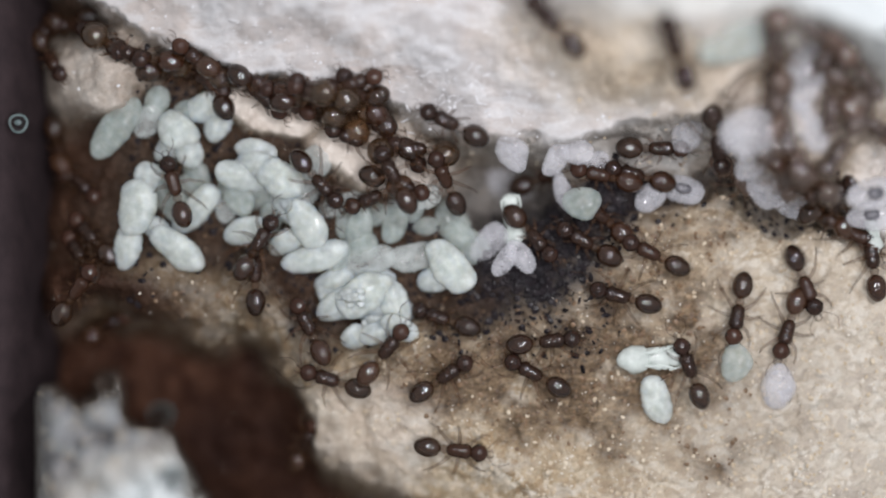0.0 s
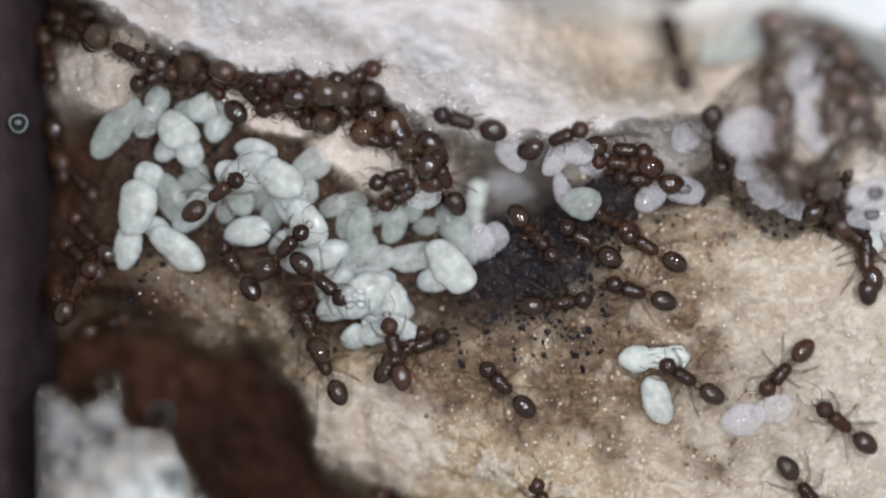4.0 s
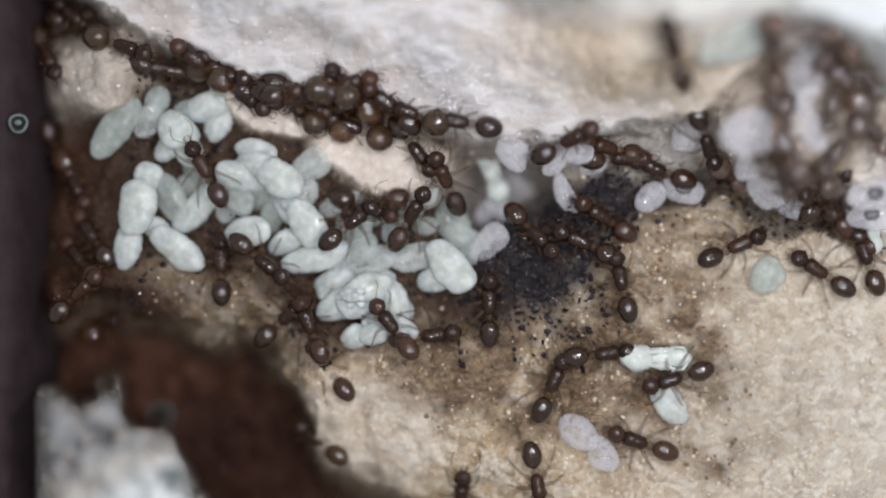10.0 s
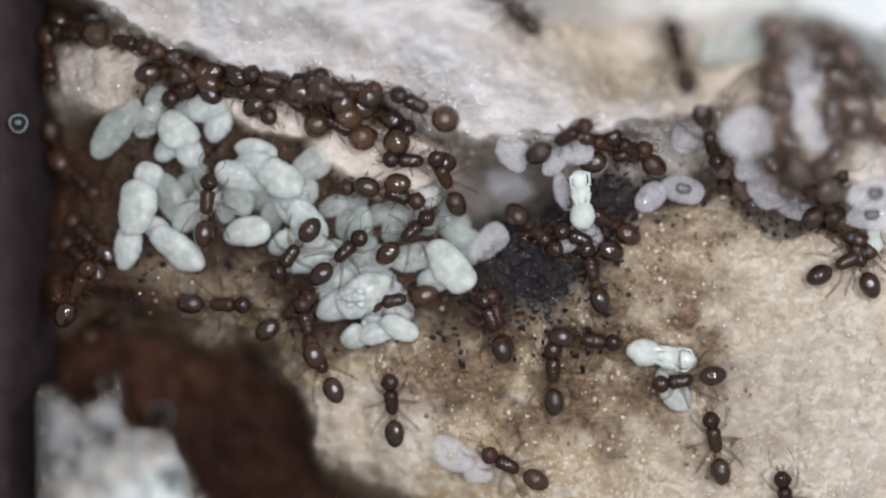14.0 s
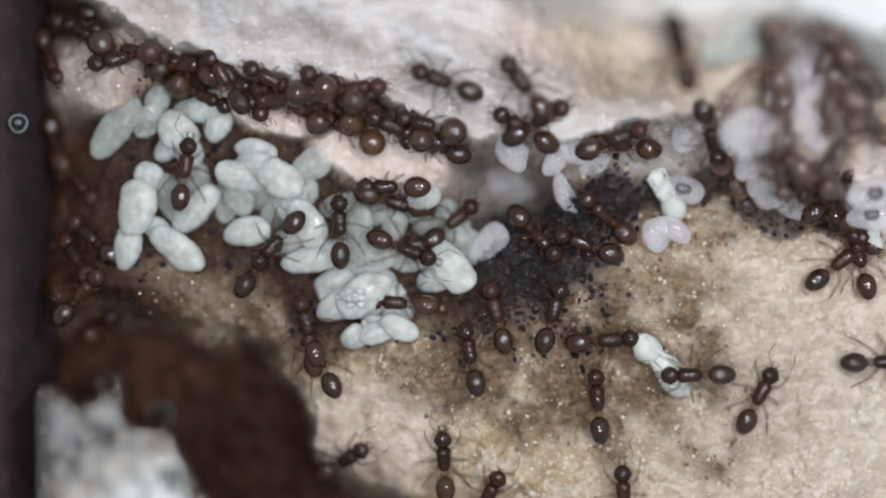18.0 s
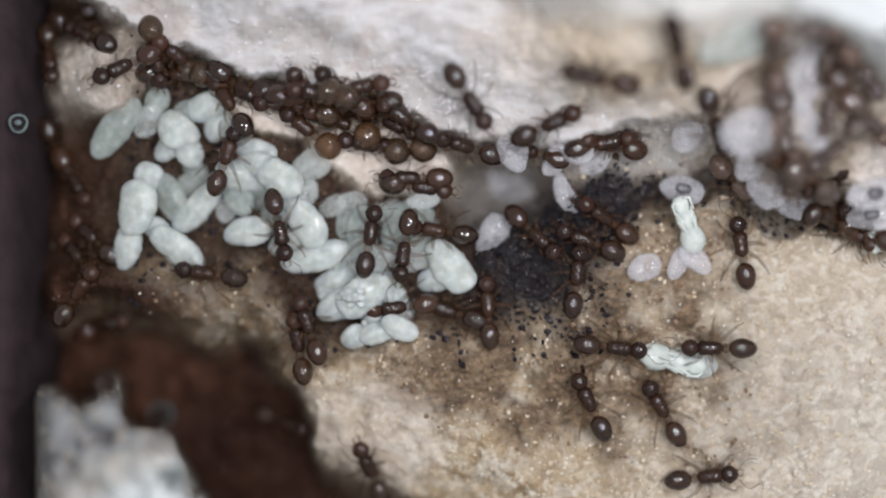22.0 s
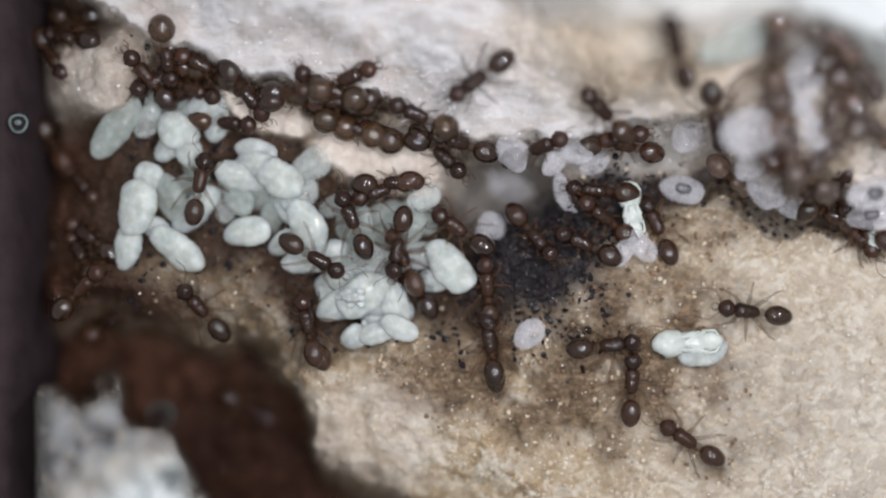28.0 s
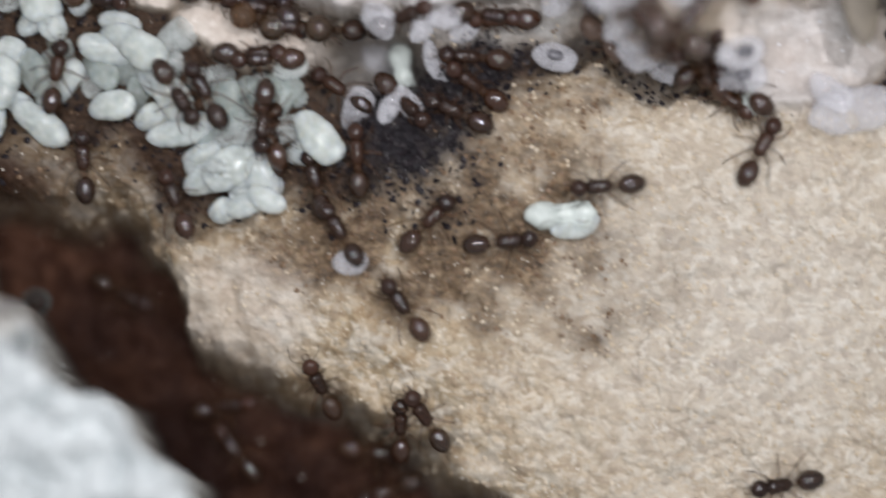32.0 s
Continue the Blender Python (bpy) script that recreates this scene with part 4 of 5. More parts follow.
def bear(name, rows, lift=0.0):
    """Carry a piece of brood: rows of seconds, plan place and turn."""
    if rows[0][0] > 0:
        rows = [(0.0, *rows[0][1:])] + rows
    if rows[-1][0] < 32:
        rows = rows + [(32.0, *rows[-1][1:])]
    walk(CARRIED[name], [(t, Matrix.Translation(at(u, v, height(u, v) - 8 + lift)) @ pose(0, 0, 0, 0, 0, turn)) for t, u, v, turn in rows])


def hang(name, du, dv, rows):
    """Crawl along the ledge: rows of seconds and the abdomen's plan place; the head lies towards (du, dv)."""
    k = 88 / math.hypot(du, dv)
    rows = rows + [(32.0, *rows[-1][1:])]
    rng = random.Random(name)
    poses = []
    for t, u, v in rows:
        a = rng.uniform(-0.3, 0.3)
        x, y = k * (du * math.cos(a) - dv * math.sin(a)), k * (du * math.sin(a) + dv * math.cos(a))
        poses.append((t, ant_pose(u + x, v + y, u, v, 3)))
    walk(LEDGE_ANTS[name], poses)


def fidget(ob, seed):
    """Small shifts and turns on the spot."""
    rng = random.Random(seed)
    m = ob.matrix_basis.copy()
    rows, t = [], 0.0
    while t < 32:
        rows.append((t, Matrix.Translation((rng.uniform(-5, 5) * U, rng.uniform(-5, 5) * U, 0)) @ m @ pose(0, 0, 0, 0, 0, rng.uniform(-12, 12))))
        t += rng.uniform(0.7, 2.2)
    rows.append((32.0, m))
    walk(ob, rows)


def drift(ob, u, off, a, seed):
    """Shuffle to and fro beneath the rim of the ledge."""
    rng = random.Random(seed)
    rows, t, reach = [], 0.0, rng.choice([12, 30, 70])
    while t < 32:
        du, da = rng.uniform(-reach, reach), rng.uniform(-0.4, 0.4)
        gu, gv = u + du, float(np.interp(u + du, *LEDGE)) + off + rng.uniform(-5, 5)
        m = ant_pose(gu + 84 * math.cos(a + da), gv + 84 * math.sin(a + da), gu, gv, 2)
        rows += [(t, m), (t + rng.uniform(0.4, 1.6), m)]
        t += rng.uniform(2.4, 5.0)
    rows = [row for row in rows if row[0] < 31.9]
    rows.append((32.0, rows[-1][1]))
    walk(ob, rows)


def motions():
    go("puller", [(0, 1205, 610, 1240, 706), (1, 1205, 612, 1240, 710), (2, 1195, 612, 1238, 706), (3, 1192, 640, 1252, 710), (6, 1168, 660, 1268, 664), (7, 1162, 665, 1258, 650),
                  (8, 1165, 680, 1252, 655), (9, 1152, 688, 1248, 650), (10, 1148, 685, 1246, 655), (11, 1160, 685, 1247, 653), (12, 1163, 690, 1248, 650), (13, 1160, 690, 1248, 657),
                  (14, 1170, 680, 1262, 665), (17, 1178, 654, 1280, 668), (18, 1182, 665, 1282, 663), (19, 1210, 668, 1308, 632), (20, 1220, 640, 1322, 632), (21, 1215, 605, 1312, 620),
                  (22, 1215, 616, 1322, 617), (23, 1225, 610, 1332, 607), (24, 1240, 610, 1348, 603), (25, 1252, 590, 1358, 590), (28, 1280, 545, 1385, 560), (29, 1264, 552, 1368, 558),
                  (30, 1250, 565, 1352, 567), (31, 1248, 572, 1350, 562), (32, 1246, 570, 1350, 563)], 22)
    bear("drawn_pupa", [(0, 1156, 634, 4), (12.5, 1162, 634, 0), (13.5, 1164, 634, 0), (14, 1172, 630, -10), (17, 1172, 636, -44), (18, 1168, 640, -44), (19, 1178, 644, -50), (20, 1172, 640, -34),
                        (21, 1192, 642, -20), (22, 1192, 638, -12), (23, 1198, 634, -10), (24, 1204, 634, -14), (25, 1216, 616, -4), (28, 1218, 606, 4), (29, 1226, 608, 4), (30, 1220, 614, 4), (32, 1218, 612, 2)], 20)
    bear("lump", [(0, 1162, 708, 112), (6, 1166, 710, 112), (8, 1176, 716, 120), (10, 1184, 714, 130), (11, 1188, 706, 110), (13, 1194, 704, 100), (14, 1192, 688, 120), (17, 1190, 668, 130), (20, 1202, 656, 145), (22, 1226, 642, 170), (24, 1246, 632, 175), (25, 1258, 614, 180), (28, 1244, 622, 196), (32, 1240, 628, 194)], 14)
    go("porter", [(0, 1299, 592, 1314, 508), (1, 1313, 662, 1320, 575), (2, 1308, 738, 1324, 655), (3, 1352, 788, 1330, 715), (4, 1450, 900, 1395, 830), (5, 1640, 1080, 1580, 1010), (6.5, 1900, 1300, 1850, 1220)])
    bear("round_larva", [(0, 1305, 642, 70), (1, 1320, 698, 70), (2, 1312, 784, 80), (3, 1370, 808, 60), (4, 1470, 930, 60), (5, 1670, 1110, 60), (6.5, 1930, 1330, 60)], 20)
    go("porter_two", [(0, 1382, 622, 1410, 532), (1, 1408, 628, 1398, 550), (2, 1405, 640, 1402, 555), (3, 1384, 668, 1420, 590), (6, 1280, 725, 1382, 668), (7, 1246, 746, 1352, 712), (8, 1205, 766, 1306, 748),
                      (9, 1126, 784, 1242, 796), (10, 1080, 765, 1190, 803), (11, 1054, 755, 1164, 798), (12, 1000, 778, 1098, 780), (13, 925, 824, 1012, 808), (14, 866, 806, 950, 850), (15, 770, 880, 850, 930),
                      (17, 620, 1080, 690, 1010), (19, 560, 1300, 600, 1220)])
    bear("clear_larva", [(0, 1374, 684, 80), (1, 1430, 668, 60), (2, 1412, 676, 50), (3, 1358, 712, 30), (6, 1244, 770, 5), (7, 1200, 786, 0), (8, 1162, 806, 5), (9, 1068, 814, -25), (10, 1024, 764, -40),
                         (11, 998, 764, -30), (12, 932, 798, 0), (13, 868, 852, 0), (14, 800, 802, -40), (15, 700, 890, 20), (17, 560, 1100, 40), (19, 520, 1320, 40)], 20)
    bear("clear_twin", [(0, 1382, 690, 80), (1, 1436, 660, 60), (2, 1408, 682, 50), (3, 1388, 704, 30), (6, 1294, 768, 5), (7, 1246, 788, 0), (8, 1208, 808, 5), (9, 1108, 838, -25), (10, 1064, 804, -60),
                        (11, 1040, 790, -30), (12, 968, 804, 0), (13, 902, 856, 0), (14, 840, 826, -50), (15, 740, 910, 20), (17, 600, 1120, 40), (19, 560, 1340, 40)], 18)
    go("porter_three", [(0, 1120, 432, 1196, 470), (6, 1110, 410, 1180, 450), (8, 1092, 400, 1168, 436), (9, 1206, 540, 1222, 580), (9.5, 1330, 480, 1370, 560), (10, 1416, 458, 1492, 508),
                        (10.5, 1420, 540, 1380, 470), (11, 1396, 598, 1352, 508), (11.5, 1500, 600, 1420, 570), (12, 1590, 590, 1500, 602), (13, 1720, 580, 1630, 590), (14, 2000, 560, 1910, 570)])
    bear("pale_larva", [(0, 1030, 360, 0), (7, 1030, 360, 0), (8, 1044, 386, -20), (8.5, 1120, 420, 0), (9, 1208, 512, 20), (9.5, 1300, 470, 30), (10, 1358, 488, 60), (10.5, 1400, 580, 60), (11, 1414, 624, 40),
                        (11.5, 1540, 592, 10), (12, 1640, 590, 0), (13, 1780, 580, 0), (14, 2060, 560, 0)], 26)
    go("guard", [(0, 1060, 514, 1147, 538), (1, 1056, 524, 1143, 532), (2, 1048, 520, 1143, 530), (3, 1048, 502, 1140, 542), (6, 1192, 510, 1286, 516), (7, 1150, 500, 1238, 540), (8, 1142, 525, 1236, 546),
                 (9, 1116, 566, 1216, 560), (10, 1090, 455, 1112, 552), (11, 1040, 520, 1062, 470), (12, 985, 400, 1055, 420), (13, 970, 470, 985, 546), (14, 1040, 450, 1060, 525), (17, 990, 440, 960, 520), (18, 990, 520, 965, 600),
                 (19, 1082, 440, 1090, 520), (20, 1040, 500, 1002, 575), (21, 1030, 460, 1010, 548), (22, 1026, 450, 1014, 540), (23, 930, 480, 920, 400), (28, 860, 560, 876, 670), (29, 830, 510, 824, 600),
                 (30, 870, 510, 826, 605), (31, 790, 520, 814, 602), (32, 780, 510, 800, 590)], 6)
    go("helper", [(0, 1010, 600, 920, 610), (6, 1080, 520, 990, 530), (7, 1110, 510, 1062, 580), (8, 1015, 530, 1068, 580), (9, 1018, 566, 1080, 604), (10, 1115, 622, 1012, 632), (11, 1112, 604, 1018, 640), (12, 1095, 606, 1012, 606),
                  (13, 1090, 592, 1012, 604), (14, 1076, 606, 1002, 598), (17, 1106, 610, 1020, 604), (18, 1108, 600, 1030, 606), (19, 1112, 588, 1040, 622), (20, 1112, 592, 1024, 614), (21, 1116, 605, 1030, 600),
                  (22, 1126, 620, 1042, 610), (23, 1120, 588, 1042, 618), (24, 1124, 602, 1044, 612), (25, 1114, 602, 1040, 612), (28, 1126, 606, 1018, 618), (29, 1140, 626, 1058, 638), (30, 1112, 606, 1042, 640),
                  (31, 1112, 616, 1042, 632), (32, 1160, 656, 1072, 664)], 4)
    go("digger", [(0, 905, 640, 992, 688), (1, 908, 640, 992, 686), (2, 872, 652, 962, 682), (3, 800, 690, 878, 680), (6, 1050, 670, 968, 718), (7, 1046, 662, 963, 722), (8, 1028, 648, 957, 724), (9, 1008, 634, 958, 724), (10, 996, 640, 957, 728),
                  (11, 992, 640, 962, 728), (12, 1002, 640, 960, 728), (13, 1000, 630, 978, 722), (14, 978, 622, 980, 712), (17, 1046, 660, 1062, 752), (18, 1055, 670, 1062, 762), (19, 1054, 655, 1058, 748),
                  (20, 1034, 664, 1056, 752), (21, 1044, 660, 1052, 750), (22, 1024, 674, 1066, 762), (23, 1000, 680, 1036, 744), (24, 960, 640, 985, 718), (25, 880, 500, 872, 580), (28, 866, 580, 877, 672), (29, 822, 690, 925, 758),
                  (30, 850, 640, 830, 720), (31, 955, 545, 902, 640), (32, 808, 596, 862, 686)])
    go("climber", [(0, 1238, 1050, 1250, 1140), (11, 1205, 940, 1210, 1030), (12, 1205, 850, 1210, 940), (13, 1232, 845, 1238, 935), (14, 1258, 742, 1276, 838), (16.5, 1220, 780, 1240, 860), (17, 1236, 735, 1258, 828),
                   (17.5, 1310, 680, 1270, 770), (18, 1366, 660, 1318, 752), (18.5, 1372, 585, 1366, 668), (19, 1348, 520, 1376, 618), (20, 1300, 430, 1325, 528), (21, 1290, 400, 1322, 482), (22, 1306, 400, 1320, 488),
                   (23, 1212, 440, 1282, 498), (24, 1208, 430, 1242, 494), (25, 1196, 438, 1238, 494), (28, 1150, 370, 1180, 440), (29, 1120, 350, 1102, 430), (30, 1152, 462, 1162, 562), (31, 1114, 492, 1044, 558), (32, 1012, 598, 962, 650)])
    go("wanderer",
       [(0, 1400, 1050, 1430, 1130), (13, 1395, 900, 1420, 990), (14, 1385, 850, 1400, 940), (16, 1380, 600, 1372, 690), (17, 1418, 642, 1505, 662), (17.5, 1470, 640, 1380, 640), (18, 1600, 640, 1515, 642),
        (19, 1760, 640, 1670, 640), (21, 2060, 660, 1970, 660)])
    go("forager", [(0, 1090, 1060, 1070, 1150), (17, 1130, 960, 1110, 1050), (18, 1102, 842, 1106, 930), (19, 1240, 762, 1150, 838), (20, 1250, 716, 1202, 808), (21, 1300, 694, 1236, 778), (22, 1146, 680, 1202, 778),
                   (23, 1114, 650, 1146, 748), (24, 1130, 655, 1142, 758), (25, 1116, 616, 1108, 718), (27.5, 1080, 640, 1060, 730), (28, 1120, 640, 1116, 732), (29, 1030, 660, 950, 700), (30, 930, 650, 850, 640),
                   (31, 880, 760, 876, 852), (32, 930, 930, 925, 1020)])
    go("scout", [(0, 855, 803, 748, 790), (1, 820, 752, 904, 820), (2, 832, 738, 892, 822), (3, 872, 742, 906, 832), (4.5, 960, 900, 1010, 980), (8, 1000, 1000, 960, 920), (10, 960, 900, 940, 800), (11, 940, 930, 942, 830),
                 (12, 850, 668, 886, 778), (13, 912, 580, 905, 664), (14, 870, 530, 892, 612), (17, 905, 590, 942, 680), (18, 870, 520, 890, 600), (19, 905, 500, 912, 580), (20, 940, 470, 950, 550), (21, 860, 520, 850, 605),
                 (22, 862, 510, 866, 590), (24, 870, 510, 880, 588), (25, 862, 500, 872, 574), (28, 860, 480, 866, 552), (31, 862, 470, 866, 550)])
    go("scout_two", [(0, 540, 658, 640, 690), (1, 660, 704, 748, 712), (2, 632, 696, 716, 748), (3, 560, 620, 606, 688), (6, 560, 610, 584, 700), (7, 540, 580, 492, 640), (8, 470, 540, 408, 580), (9, 520, 530, 460, 600), (10, 530, 540, 475, 590),
                     (11, 530, 540, 490, 568), (12, 520, 540, 462, 602), (13, 530, 540, 478, 598), (14, 530, 540, 488, 572), (17, 690, 626, 598, 642), (18, 545, 600, 588, 684), (19, 520, 560, 557, 650), (20, 535, 650, 566, 734),
                     (21, 612, 758, 680, 848), (22, 640, 800, 672, 870), (24, 620, 900, 660, 980), (32, 600, 960, 660, 1040)])
    go("scout_three", [(0, 815, 648, 752, 690), (1, 780, 592, 776, 672), (2, 790, 630, 722, 648), (3, 752, 622, 680, 634), (6, 690, 590, 724, 648), (8, 690, 585, 735, 616), (9, 700, 570, 708, 610), (10, 800, 590, 710, 600), (12, 770, 620, 690, 608),
                       (13, 700, 636, 718, 722), (14, 690, 682, 698, 764), (15, 660, 800, 690, 880), (17, 650, 796, 590, 856), (18, 642, 796, 572, 838), (19, 620, 790, 572, 812), (21, 560, 770, 480, 740), (32, 470, 740, 400, 700)])
    go("pacer", [(0, 700, 1000, 760, 1080), (8, 640, 930, 640, 1010), (9, 615, 742, 616, 826), (10, 540, 760, 590, 802), (11, 610, 786, 712, 828), (12, 700, 930, 760, 1010), (16, 820, 880, 800, 970), (17, 806, 785, 778, 868), (18, 784, 784, 788, 862),
                 (19, 796, 775, 778, 856), (20, 798, 772, 752, 838), (21, 800, 772, 752, 840), (22, 740, 880, 690, 950), (27, 860, 980, 866, 1070), (29, 858, 880, 860, 970), (30, 866, 862, 866, 950), (31, 982, 768, 948, 866), (31.5, 950, 740, 990, 850), (32, 906, 720, 982, 826)])
    go("pacer_two", [(0, 850, 1000, 900, 1080), (8, 860, 880, 900, 960), (9, 800, 700, 726, 752), (10, 820, 840, 812, 930), (12, 790, 860, 782, 940), (13, 786, 706, 780, 796), (14, 780, 900, 782, 990), (16, 830, 700, 890, 770), (17, 874, 740, 940, 836),
                     (18, 880, 850, 840, 920), (19, 930, 778, 878, 862), (20, 930, 744, 882, 838), (20.5, 980, 800, 900, 850), (21, 1118, 864, 1008, 866), (22, 1304, 838, 1186, 852), (23, 1450, 870, 1378, 858), (24, 1640, 900, 1550, 890), (32, 1900, 1060, 1810, 1050)])
    go("sentry", [(0, 1440, 540, 1408, 460), (0.5, 1500, 450, 1540, 480), (2, 1420, 482, 1490, 548), (3, 1530, 430, 1470, 510), (6, 1560, 470, 1640, 480), (8, 1420, 380, 1440, 440), (9, 1394, 372, 1412, 450), (10, 1340, 420, 1258, 456), (11, 1532, 466, 1450, 478),
                  (12, 1524, 442, 1456, 484), (13, 1528, 446, 1456, 486), (14, 1524, 450, 1456, 484), (17, 1518, 446, 1458, 484), (18, 1508, 448, 1456, 488), (19, 1526, 440, 1448, 464), (20, 1462, 458, 1522, 520), (21, 1524, 566, 1580, 626),
                  (22, 1640, 640, 1700, 700), (26, 1940, 420, 2000, 380), (32, 1940, 420, 2000, 380)])
    go("sentry_two", [(0, 1540, 430, 1550, 500), (2, 1500, 420, 1515, 480), (6, 1560, 420, 1570, 480), (11, 1516, 430, 1540, 490), (18, 1514, 426, 1532, 500), (19, 1540, 400, 1548, 470), (22, 1510, 380, 1560, 420), (32, 1510, 380, 1560, 420)])
    go("runner", [(0, 1640, 560, 1700, 620), (2.5, 1640, 700, 1700, 760), (3, 1500, 610, 1504, 700), (3.5, 1440, 640, 1500, 720), (5, 1540, 860, 1600, 900), (6, 1560, 790, 1468, 830), (7, 1700, 760, 1610, 790), (20, 1720, 900, 1800, 930),
                  (24.5, 1600, 930, 1690, 950), (25, 1480, 836, 1570, 874), (25.5, 1370, 800, 1470, 826), (27.5, 1250, 688, 1250, 782), (28, 1180, 756, 1264, 810), (28.5, 1150, 720, 1124, 790), (29, 1270, 698, 1162, 734),
                  (29.5, 1392, 648, 1310, 692), (30, 1502, 566, 1418, 658), (31, 1554, 502, 1486, 596), (32, 1600, 446, 1532, 566)])
    go("nurse", [(0, 450, 450, 452, 530), (1, 470, 460, 436, 516), (3, 440, 440, 428, 515), (6, 370, 480, 408, 460), (7, 400, 500, 335, 580), (8, 350, 440, 335, 500), (9, 400, 430, 392, 510), (10, 392, 430, 392, 516), (12, 380, 440, 422, 500),
                 (13, 380, 520, 452, 498), (14, 420, 540, 345, 538), (17, 480, 450, 430, 515), (20, 470, 440, 452, 486), (22, 340, 480, 400, 490), (24, 330, 560, 405, 616), (25, 340, 560, 385, 590), (28, 330, 520, 386, 582), (29, 350, 520, 390, 604),
                 (30, 378, 490, 388, 576), (31, 385, 470, 390, 556), (32, 385, 470, 390, 556)], 4)
    go("nurse_two", [(0, 560, 745, 520, 830), (1, 640, 900, 668, 842), (2, 548, 738, 598, 826), (3, 690, 820, 795, 836), (5, 640, 900, 700, 960), (11, 560, 600, 600, 660), (12, 600, 640, 640, 740), (13, 578, 630, 610, 716), (14, 550, 610, 590, 690), (17, 540, 560, 560, 640),
                     (24, 520, 590, 530, 680), (25, 548, 610, 534, 704), (26, 540, 620, 580, 690), (28, 540, 560, 564, 622), (29, 598, 680, 692, 692), (30, 676, 702, 790, 716), (31, 698, 730, 786, 804), (32, 770, 860, 812, 944)])
    go("walker", [(0, 770, 560, 800, 570), (1, 782, 560, 776, 650), (3, 740, 620, 690, 632), (7, 860, 520, 856, 600), (8, 866, 520, 862, 604), (9, 866, 520, 866, 598), (10, 866, 500, 866, 592), (11, 850, 500, 860, 590), (12, 890, 570, 840, 640), (14, 860, 540, 886, 612),
                  (17, 850, 570, 862, 650), (18, 824, 590, 842, 676), (19, 760, 560, 742, 646), (20, 850, 580, 816, 656), (21, 790, 540, 850, 606), (23, 740, 540, 792, 552), (24, 720, 530, 766, 550), (25, 720, 540, 770, 550),
                  (30, 730, 440, 732, 520), (32, 720, 430, 724, 510)], 6)
    go("hanger", [(0, 1186, 58, 1208, 126), (10, 1184, 60, 1204, 130), (12, 1190, 66, 1210, 134), (19, 1196, 58, 1212, 122), (24, 1190, 58, 1206, 126), (32, 1190, 56, 1212, 122)], 12)
    go("hanger_two", [(0, 1276, 290, 1262, 212), (7, 1276, 290, 1262, 216), (10, 1262, 286, 1238, 210), (13, 1266, 284, 1244, 204), (17, 1268, 280, 1246, 204), (19, 1270, 268, 1248, 190), (23, 1280, 256, 1256, 180), (28, 1274, 250, 1260, 168), (30, 1284, 250, 1274, 178), (32, 1282, 254, 1272, 180)], 14)
    go("ledge_walker", [(0, 950, 12, 1010, 76), (1, 958, 34, 1062, 60), (2, 1000, 46, 1096, 64), (3, 1080, 0, 1150, 40), (5, 1120, -90, 1200, -60), (12, 900, -60, 960, -10), (13, 940, 46, 1050, 78), (13.6, 960, 40, 880, 0), (14, 936, 42, 872, -16), (15.5, 800, -60, 740, -120), (16.5, 850, 20, 800, -50),
                        (17, 848, 86, 904, 178), (18, 894, 108, 964, 200), (19, 990, 152, 1100, 192), (20, 990, 162, 1022, 230), (20.5, 900, 120, 990, 100), (21, 968, 106, 1082, 96), (22, 1002, 126, 1118, 152), (23, 998, 124, 1110, 136), (24, 1020, 122, 1120, 84), (25, 1044, 122, 1150, 78),
                        (28, 1042, 170, 1104, 236), (29, 1046, 200, 1136, 258), (30, 1030, 192, 1120, 244), (30.6, 1080, 200, 1140, 140), (31, 1142, 160, 1040, 196), (32, 1142, 160, 1040, 196)], 10)
    go("ledge_walker_two", [(0, 660, -120, 720, -180), (15.5, 640, -40, 700, -100), (16.5, 640, 60, 720, 110), (17, 690, 108, 790, 186), (18, 734, 124, 842, 166), (18.6, 800, 110, 860, 150), (19, 880, 64, 796, 116), (20, 956, 84, 852, 98), (20.5, 900, 140, 840, 90), (21, 896, 236, 826, 156), (22, 856, 214, 804, 134),
                            (23, 834, 176, 800, 104), (24, 816, 166, 822, 92), (25, 800, 204, 830, 116), (28, 818, 160, 880, 114), (29, 822, 164, 868, 118), (30, 806, 166, 864, 132), (31, 808, 162, 872, 132), (32, 808, 162, 872, 132)], 10)
    go("ledge_guard", [(0, 230, 96, 184, 72), (6, 240, 100, 184, 74), (14, 240, 80, 182, 66), (17, 250, 100, 208, 80), (18.4, 240, 90, 206, 84), (19, 236, 110, 264, 42), (20, 286, 128, 272, 56), (22, 280, 130, 270, 62), (29, 300, 130, 288, 60), (30, 180, 110, 262, 86), (31, 120, 96, 222, 88), (32, 120, 96, 222, 88)], 4)
    go("tender", [(0, 300, 300, 320, 372), (2, 350, 330, 330, 380), (3, 400, 330, 350, 350), (7, 370, 350, 400, 420), (8, 300, 330, 330, 400), (9, 350, 330, 330, 404), (10, 350, 280, 378, 330), (13, 370, 340, 360, 400), (14, 368, 340, 362, 398), (17, 330, 260, 310, 310),
                  (18, 330, 280, 322, 330), (19, 330, 330, 356, 400), (20, 380, 280, 342, 368), (21, 400, 440, 345, 452), (22, 410, 250, 388, 312), (24, 350, 290, 380, 344), (25, 340, 350, 330, 400), (28, 360, 290, 344, 372), (29, 360, 310, 372, 364), (31, 350, 320, 336, 396)], 36)
